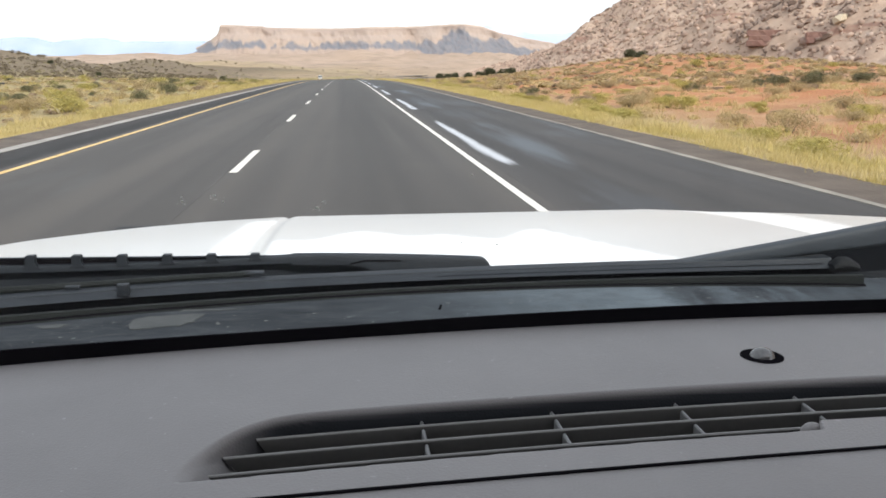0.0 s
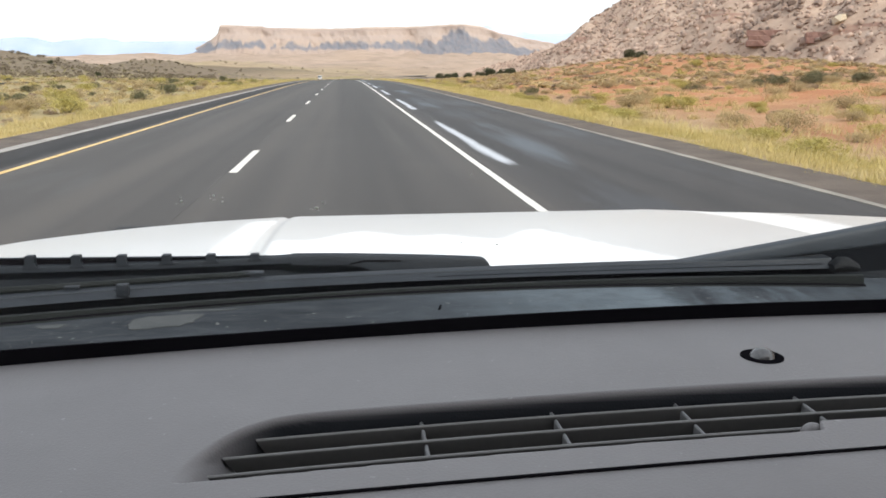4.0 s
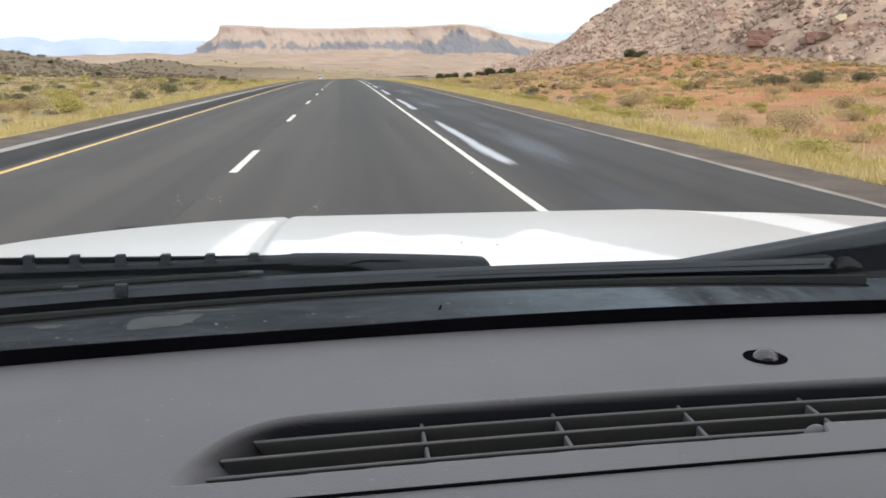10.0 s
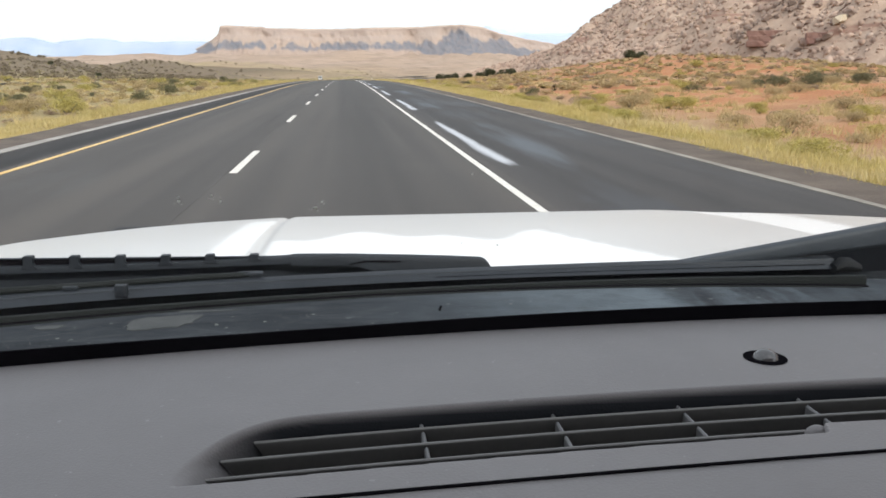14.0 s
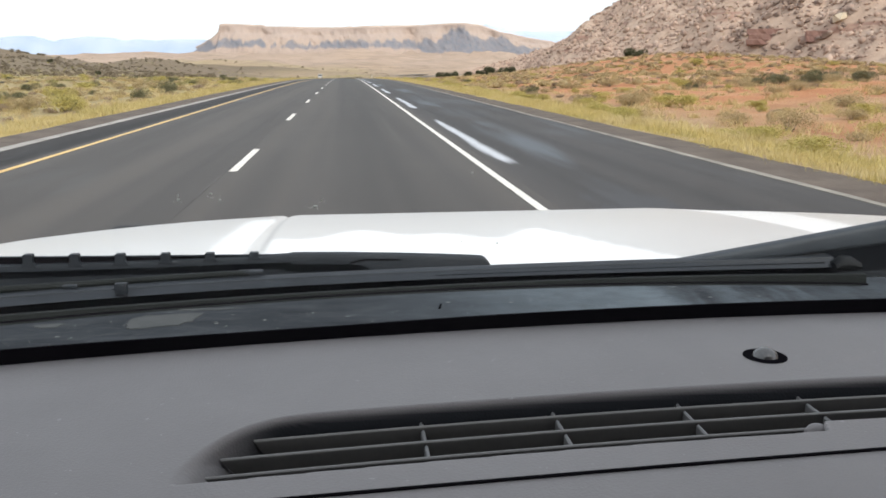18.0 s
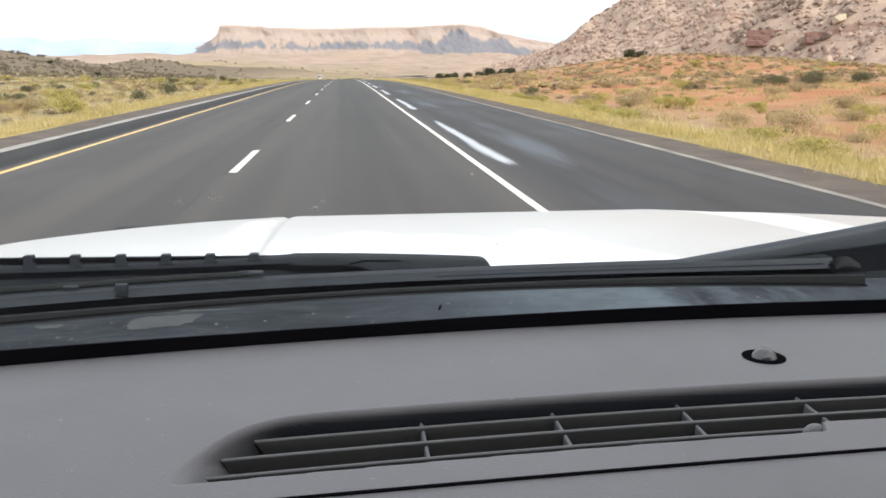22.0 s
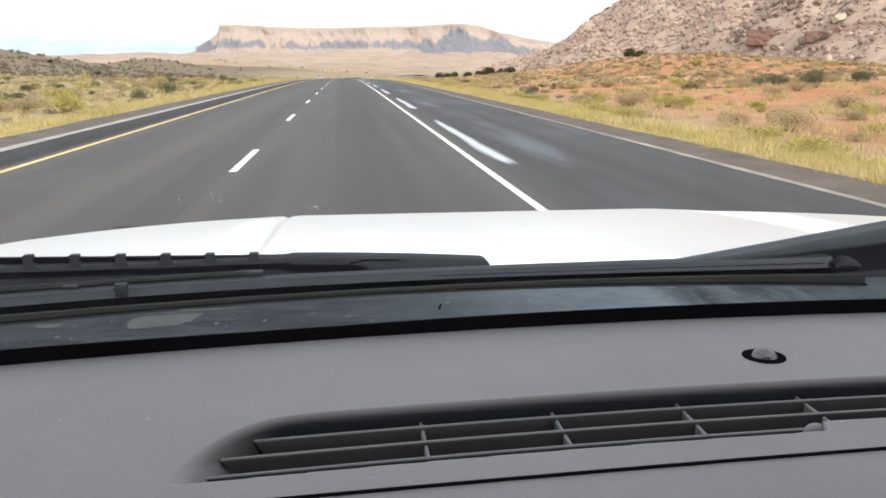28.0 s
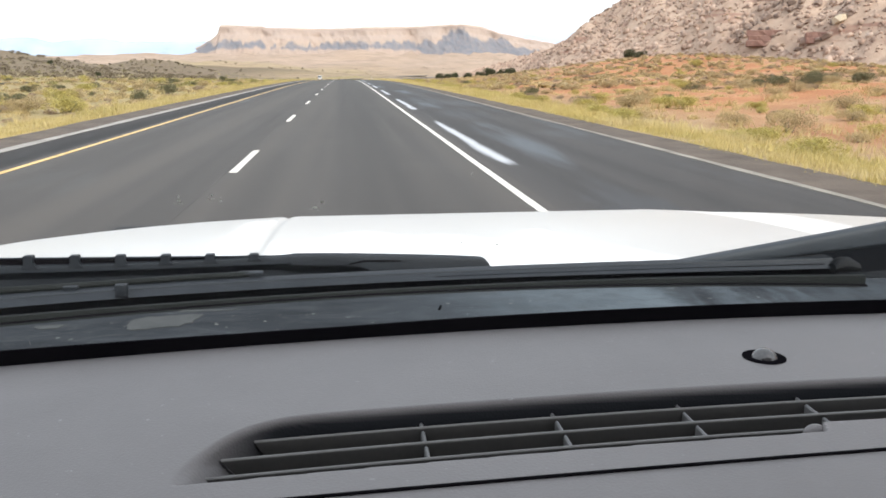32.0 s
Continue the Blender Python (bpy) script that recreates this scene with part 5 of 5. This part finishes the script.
# golden grass along both verges
def grass(name, label, d0, d1, s0, s1, count, seed, tall=0.34, material=M_GRASS):
    r = np.random.RandomState(seed)
    n = count
    d = d0 + (d1 - d0) * np.clip(r.beta(1.3, 1.9, n), 0, 1) if d1 > d0 else d0 + (d1 - d0) * r.beta(1.3, 1.9, n)
    s = s0 + (s1 - s0) * r.uniform(0, 1, n) ** 1.7
    # drawn towards ragged tufts
    tuft = r.uniform(0, 1, n) < 0.6
    k = r.randint(0, n // 40, n)
    d, s = np.where(tuft, d[k] + r.normal(0, 0.10, n), d), np.where(tuft, s[k] + r.normal(0, 0.16, n), s)
    x, y = d + bend(s), s
    z = land(x, y)
    h = tall * r.uniform(0.45, 1.25, n) * np.clip(0.35 + np.abs(d - d0) * 0.8, 0, 1) * (0.8 + 0.5 * np.sin(s * 0.7 + d) * np.sin(s * 0.23))
    h = h * np.where(tuft, (0.75 + 0.75 * r.uniform(0, 1, n // 40 + 1))[k], 0.7)
    a = r.uniform(0, 6.28, n)
    w = 0.006 + 0.00045 * s
    lean = r.normal(0, 0.35, (n, 2)) * h[:, None]
    v = np.stack([np.stack([x - np.cos(a) * w, y - np.sin(a) * w, z - 0.02], -1), np.stack([x + np.cos(a) * w, y + np.sin(a) * w, z - 0.02], -1), np.stack([x + lean[:, 0], y + lean[:, 1], z + np.abs(h)], -1)], 1).reshape(-1, 3)
    me = bpy.data.meshes.new(name)
    me.vertices.add(len(v))
    me.vertices.foreach_set("co", v.ravel())
    me.loops.add(3 * n)
    me.loops.foreach_set("vertex_index", np.arange(3 * n))
    me.polygons.add(n)
    me.polygons.foreach_set("loop_start", np.arange(n) * 3)
    me.update(calc_edges=True)
    me.materials.append(material)
    return tagged(new(name, me), label, "grass", kind="stuff")


def clumps(name, label, where, count, seed, material, blades=44):
    """Separate bunches of dry grass, too many to count, as one mesh."""
    r, q = random.Random(seed), np.random.RandomState(seed)
    spots = np.array([where(r) for _ in range(count)])
    rad = q.uniform(0.10, 0.30, count)
    x = np.repeat(spots[:, 0], blades) + q.normal(0, 1, count * blades) * np.repeat(rad, blades)
    y = np.repeat(spots[:, 1], blades) + q.normal(0, 1, count * blades) * np.repeat(rad, blades)
    z, n = land(x, y), count * blades
    h = np.repeat(q.uniform(0.12, 0.36, count), blades) * q.uniform(0.6, 1.2, n)
    a, w = q.uniform(0, 6.28, n), 0.012 + 0.0004 * y
    lean = q.normal(0, 0.45, (n, 2)) * h[:, None]
    v = np.stack([np.stack([x - np.cos(a) * w, y - np.sin(a) * w, z - 0.02], -1), np.stack([x + np.cos(a) * w, y + np.sin(a) * w, z - 0.02], -1), np.stack([x + lean[:, 0], y + lean[:, 1], z + h], -1)], 1).reshape(-1, 3)
    me = bpy.data.meshes.new(name)
    me.vertices.add(len(v))
    me.vertices.foreach_set("co", v.ravel())
    me.loops.add(3 * n)
    me.loops.foreach_set("vertex_index", np.arange(3 * n))
    me.polygons.add(n)
    me.polygons.foreach_set("loop_start", np.arange(n) * 3)
    me.update(calc_edges=True)
    me.materials.append(material)
    return tagged(new(name, me), label, "grass", kind="stuff")


for side, where, count, seed in CLUMPS:
    clumps("bunchgrass", "straw-coloured bunchgrass on the " + side, where, count, seed, M_STRAW)
grass("verge_grass", "golden dry grass along the outer verge", 7.15, 10.4, 4, 300, 190000, 21, 0.18)
grass("verge_grass", "golden dry grass along the median verge", -7.8, -11.0, 8, 300, 70000, 22, 0.26, M_MEDIAN)
grass("field_grass", "thin dry grass over the slope", 9.5, 45, 10, 260, 7000, 23, 0.2)
grass("field_grass", "thin dry grass over the median", -11, -60, 20, 320, 10000, 24, 0.24, M_MEDIAN)


# rocks of the hillside
def boulder_mesh(r, name):
    bm = bmesh.new()
    bmesh.ops.create_icosphere(bm, subdivisions=2 if name == "boulder" else 1, radius=1.0)
    o = r.uniform(0, 50)
    for v in bm.verts:
        c = v.co.copy()
        v.co *= (1 + 0.5 * noise.noise(c * 0.9 + Vector((o, 0, 0))) + 0.35 * noise.noise(c * 2.3 + Vector((0, o, 0)))) if name == "boulder" else r.uniform(0.55, 1.25)
        v.co.x = max(-0.8, min(0.85, v.co.x))
        v.co.z = max(-0.5, min(0.62, v.co.z * 0.85))
    me = bpy.data.meshes.new(name)
    bm.to_mesh(me)
    bm.free()
    return me


ROCKS = [boulder_mesh(rng, "boulder") for _ in range(5)]
for me in ROCKS:
    me.materials.append(M_BOULDER)
PALE = boulder_mesh(rng, "pale_boulder")
PALE.materials.append(M_PALE)
DARKROCK = boulder_mesh(rng, "boulder")
DARKROCK.materials.append(M_DARKROCK)
for k in range(90):
    cx, cy = ((168, 300), (205, 345), (225, 390), (190, 430), (240, 330), (175, 520), (215, 560), (250, 420), (200, 300))[k % 9]
    x, y = cx + rng.gauss(0, 7), cy + rng.gauss(0, 11)
    ob = new("boulder", ROCKS[k % 5])
    s = rng.uniform(0.9, 2.6)
    ob.matrix_world = Matrix.LocRotScale((x, y, land(x, y) + s * 0.15), Euler((rng.uniform(-0.4, 0.4), rng.uniform(-0.4, 0.4), rng.uniform(0, 6.28))), (s, s * rng.uniform(0.7, 1.1), s * rng.uniform(0.7, 1.1)))
    tagged(ob, "large brown boulder half buried in the hillside", "boulder", "boulders on the rocky hill")
for x, y, s in ((161.7, 259.4, 2.9), (180, 420, 1.7), (228, 300, 1.6), (150, 300, 1.2), (165, 520, 1.8)):
    ob = new("pale_boulder", PALE)
    ob.matrix_world = Matrix.LocRotScale((x, y, land(x, y) + s * 0.25), Euler((0.2, -0.3, x)), (s, s, s))
    tagged(ob, "pale sandstone boulder standing out on the hillside", "boulder", "boulders on the rocky hill")
for k in range(75):
    cx, cy, sp = ((159, 294, 3.6), (150, 303, 2.6), (166, 292, 3.0), (152, 281, 4.5), (158, 262, 4.0))[k % 5]
    x, y, s = cx + rng.gauss(0, sp), cy + rng.gauss(0, sp), rng.uniform(0.45, 1.7)
    ob = new("dark_boulder", DARKROCK)
    ob.matrix_world = Matrix.LocRotScale((x, y, land(x, y) + s * 0.3), Euler((rng.uniform(-0.6, 0.6), rng.uniform(-0.6, 0.6), rng.uniform(0, 6.28))), (s, s * rng.uniform(0.7, 1.1), s * rng.uniform(0.8, 1.2)))
    tagged(ob, "dark brown boulder in a rocky outcrop", "boulder", "boulders on the rocky hill")


def ledge(x, y, length, height, turn, layers):
    """A stack of broken mudstone beds standing out of the slope."""
    t = tagged(new("rock_ledge"), "red-brown layered mudstone ledge cropping out of the slope", "rock")
    t.location, t.rotation_euler = (x, y, land(x, y) - 0.6), (0, 0, turn)
    for k in range(layers):
        h = height / layers
        bm = box(bmesh.new(), -length / 2 + rng.uniform(0, 1.2), length / 2 - rng.uniform(0, 1.2), -0.9 + 0.55 * k, 6.0, k * h - 0.3, k * h + h * 0.985, 0.25, 2)
        bmesh.ops.subdivide_edges(bm, edges=[e0 for e0 in bm.edges if e0.calc_length() > 2], cuts=7, use_grid_fill=True)
        for v in bm.verts:
            v.co += Vector((0, noise.noise(v.co * 0.5 + Vector((k, 0, 0))) * 0.7, noise.noise(v.co * 0.8) * 0.12))
        part("bed", bm, M_LEDGE, t, smooth=False)
    return t


ledge(150.5, 284.5, 15.0, 5.4, -0.48, 3)
ledge(156.0, 262.5, 9.0, 3.4, -0.48, 2)
r2 = random.Random(31)
CHIPS = [boulder_mesh(rng, "chip") for _ in range(5)]
base_v = [np.array([v.co[:] for v in me.vertices]) for me in CHIPS]
base_f = np.array([p.vertices[:] for p in CHIPS[0].polygons])
vs, fs, n = [], [], 0
for k in range(52000):
    y = 40 + 860 * r2.uniform(0, 1) ** 1.25
    x = float(128 + 22 * math.sin(y / 95.0)) + 175 * r2.uniform(0, 1) ** 0.85 - 8
    s = 0.26 + 0.55 * r2.uniform(0, 1) + 1.5 * r2.uniform(0, 1) ** 7
    a = r2.uniform(0, 6.28)
    t = base_v[k % 5] * [s, s * r2.uniform(0.6, 1.2), s * r2.uniform(0.8, 1.5)]
    t = t @ np.array(Euler((r2.uniform(-0.9, 0.9), r2.uniform(-0.9, 0.9), 0)).to_matrix())
    vs.append(np.stack([x + t[:, 0] * math.cos(a) - t[:, 1] * math.sin(a), y + t[:, 0] * math.sin(a) + t[:, 1] * math.cos(a), land(x, y) + t[:, 2] + 0.1 * s], -1))
    fs.append(base_f + n)
    n += len(t)
v, f = np.concatenate(vs), np.concatenate(fs)
me = bpy.data.meshes.new("rubble")
me.vertices.add(len(v))
me.vertices.foreach_set("co", v.ravel())
me.loops.add(f.size)
me.loops.foreach_set("vertex_index", f.ravel())
me.polygons.add(len(f))
me.polygons.foreach_set("loop_start", np.arange(len(f)) * 3)
me.update(calc_edges=True)
me.materials.append(M_BOULDER)
tagged(new("rubble", me), "brown rubble strewn over the hillside", "rocks", kind="stuff")


# junipers
def juniper(x, y, h):
    r = random.Random(int(x * 7 + y))
    t = tagged(new("juniper_tree"), "dark green rounded juniper tree on dry grassland", "tree", "junipers at the foot of the hill")
    t.location = (x, y, land(x, y))
    bm = bmesh.new()
    sweep(bm, [(0, 0, -0.2), (0.05 * h, 0.02, 0.25 * h), (0.02, 0.05 * h, 0.7 * h)], lambda q: [(0.06 * h * (1.1 - q) * math.cos(c), 0.06 * h * (1.1 - q) * math.sin(c)) for c in (0, 1.05, 2.1, 3.14, 4.2, 5.2)])
    for k in range(6):
        c = k * 1.05 + r.uniform(-0.3, 0.3)
        sweep(bm, [(0, 0, h * 0.15), (0.25 * h * math.cos(c), 0.25 * h * math.sin(c), h * r.uniform(0.35, 0.7))], lambda q: [(0.025 * h * (1.1 - q) * math.cos(g), 0.025 * h * (1.1 - q) * math.sin(g)) for g in (0, 2.1, 4.2)])
    part("trunk", bm, M_BARK, t)
    v, f = tuft(r, 1500, h * 0.52, h * 0.92, h * 0.075, lobes=9)
    raw("crown", v, f, M_JUNIPER, t)
    return t


for x, y, h in ((49, 430, 5.0), (54, 437, 4.7), (57, 432, 5.2), (63, 421, 5.0), (79, 426, 4.6), (112, 452, 4.4), (70, 385, 2.6), (60, 262, 3.0), (64, 268, 3.4), (69, 262, 2.8), (74, 272, 3.2), (38, 232, 3.0), (41, 235, 3.6), (44, 231, 3.2), (47.5, 236, 3.8), (60, 170, 2.9), (63, 172, 2.5), (80, 168, 2.9), (84, 170, 2.5), (95, 166, 2.8), (-118, 300, 2.4), (-96, 340, 2.2), (-140, 420, 2.6), (-60, 420, 2.2), (-180, 350, 2.8)):
    juniper(x, y, h)


# delineator posts and a small sign
def post(x, y):
    p = tagged(new("delineator_post"), "slim white plastic delineator post on the verge", "post", "delineator posts along the verge")
    p.location = (x, y, land(x, y))
    part("pole", box(bmesh.new(), -0.05, 0.05, -0.012, 0.012, -0.2, 1.15, 0.008), M_PAINT_W, p)
    part("reflector", box(bmesh.new(), -0.035, 0.035, -0.017, -0.012, 0.95, 1.08, 0.003), M_STEEL, p, "silver reflector")
    return p


for y in (-612, -300, -275, -180, 255, 327, 470, 545, 610):
    post(float(bend(y)) + 8.2, y)
sg = tagged(new("roadside_sign"), "small green roadside marker sign on a steel post", "sign")
sg.location = (9.4, -150, land(9.4, -150))
part("pole", box(bmesh.new(), -0.03, 0.03, -0.03, 0.03, -0.3, 2.6, 0.005), M_STEEL, sg)
part("panel", box(bmesh.new(), -0.25, 0.25, -0.038, -0.032, 1.35, 2.6, 0.002), M_SIGN, sg, "green sheet panel")
for k in range(3):
    part("marking", box(bmesh.new(), -0.13, 0.13, -0.043, -0.039, 1.5 + k * 0.36, 1.76 + k * 0.36), M_PAINT_W, sg, "white bar")


# oncoming truck far down the other carriageway
def hauler(x, y):
    t = tagged(new("hauler_truck"), "white-cabbed truck with a dark trailer on the far road", "truck")
    t.location = (x, y, float(grade(y)) + 0.12)
    cab = part("cab", box(bmesh.new(), -1.2, 1.2, 0, 2.6, 0.8, 3.1, 0.18, 3), M_WHITE, t, "white cab")
    part("window", box(bmesh.new(), -1.05, 1.05, -0.03, 0.02, 1.9, 2.7, 0.01), M_DARKP, cab, "dark windscreen")
    part("bonnet", box(bmesh.new(), -1.0, 1.0, -1.5, 0.05, 0.8, 1.75, 0.15, 3), M_WHITE, t)
    part("trailer", box(bmesh.new(), -1.2, 1.2, 3.0, 15.0, 1.1, 1.5, 0.05), M_DARKP, t)
    for k in range(3):
        part("load", box(bmesh.new(), -1.0, 1.0, 3.4 + k * 3.9, 6.6 + k * 3.9, 1.5, 2.9 - 0.2 * (k % 2), 0.25, 3), M_DARKP, t, "dark covered load")
    for yy0 in (-0.7, 2.0, 11.8, 13.2):
        for sx in (-1.0, 1.0):
            bm = bmesh.new()
            bmesh.ops.create_cone(bm, cap_ends=True, segments=20, radius1=0.5, radius2=0.5, depth=0.3, matrix=Matrix.Translation((sx, yy0, 0.5)) @ Matrix.Rotation(radians(90), 4, "Y"))
            part("wheel", bm, M_TYRE, t)
    return t


hauler(float(bend(530)) - 41, 530)
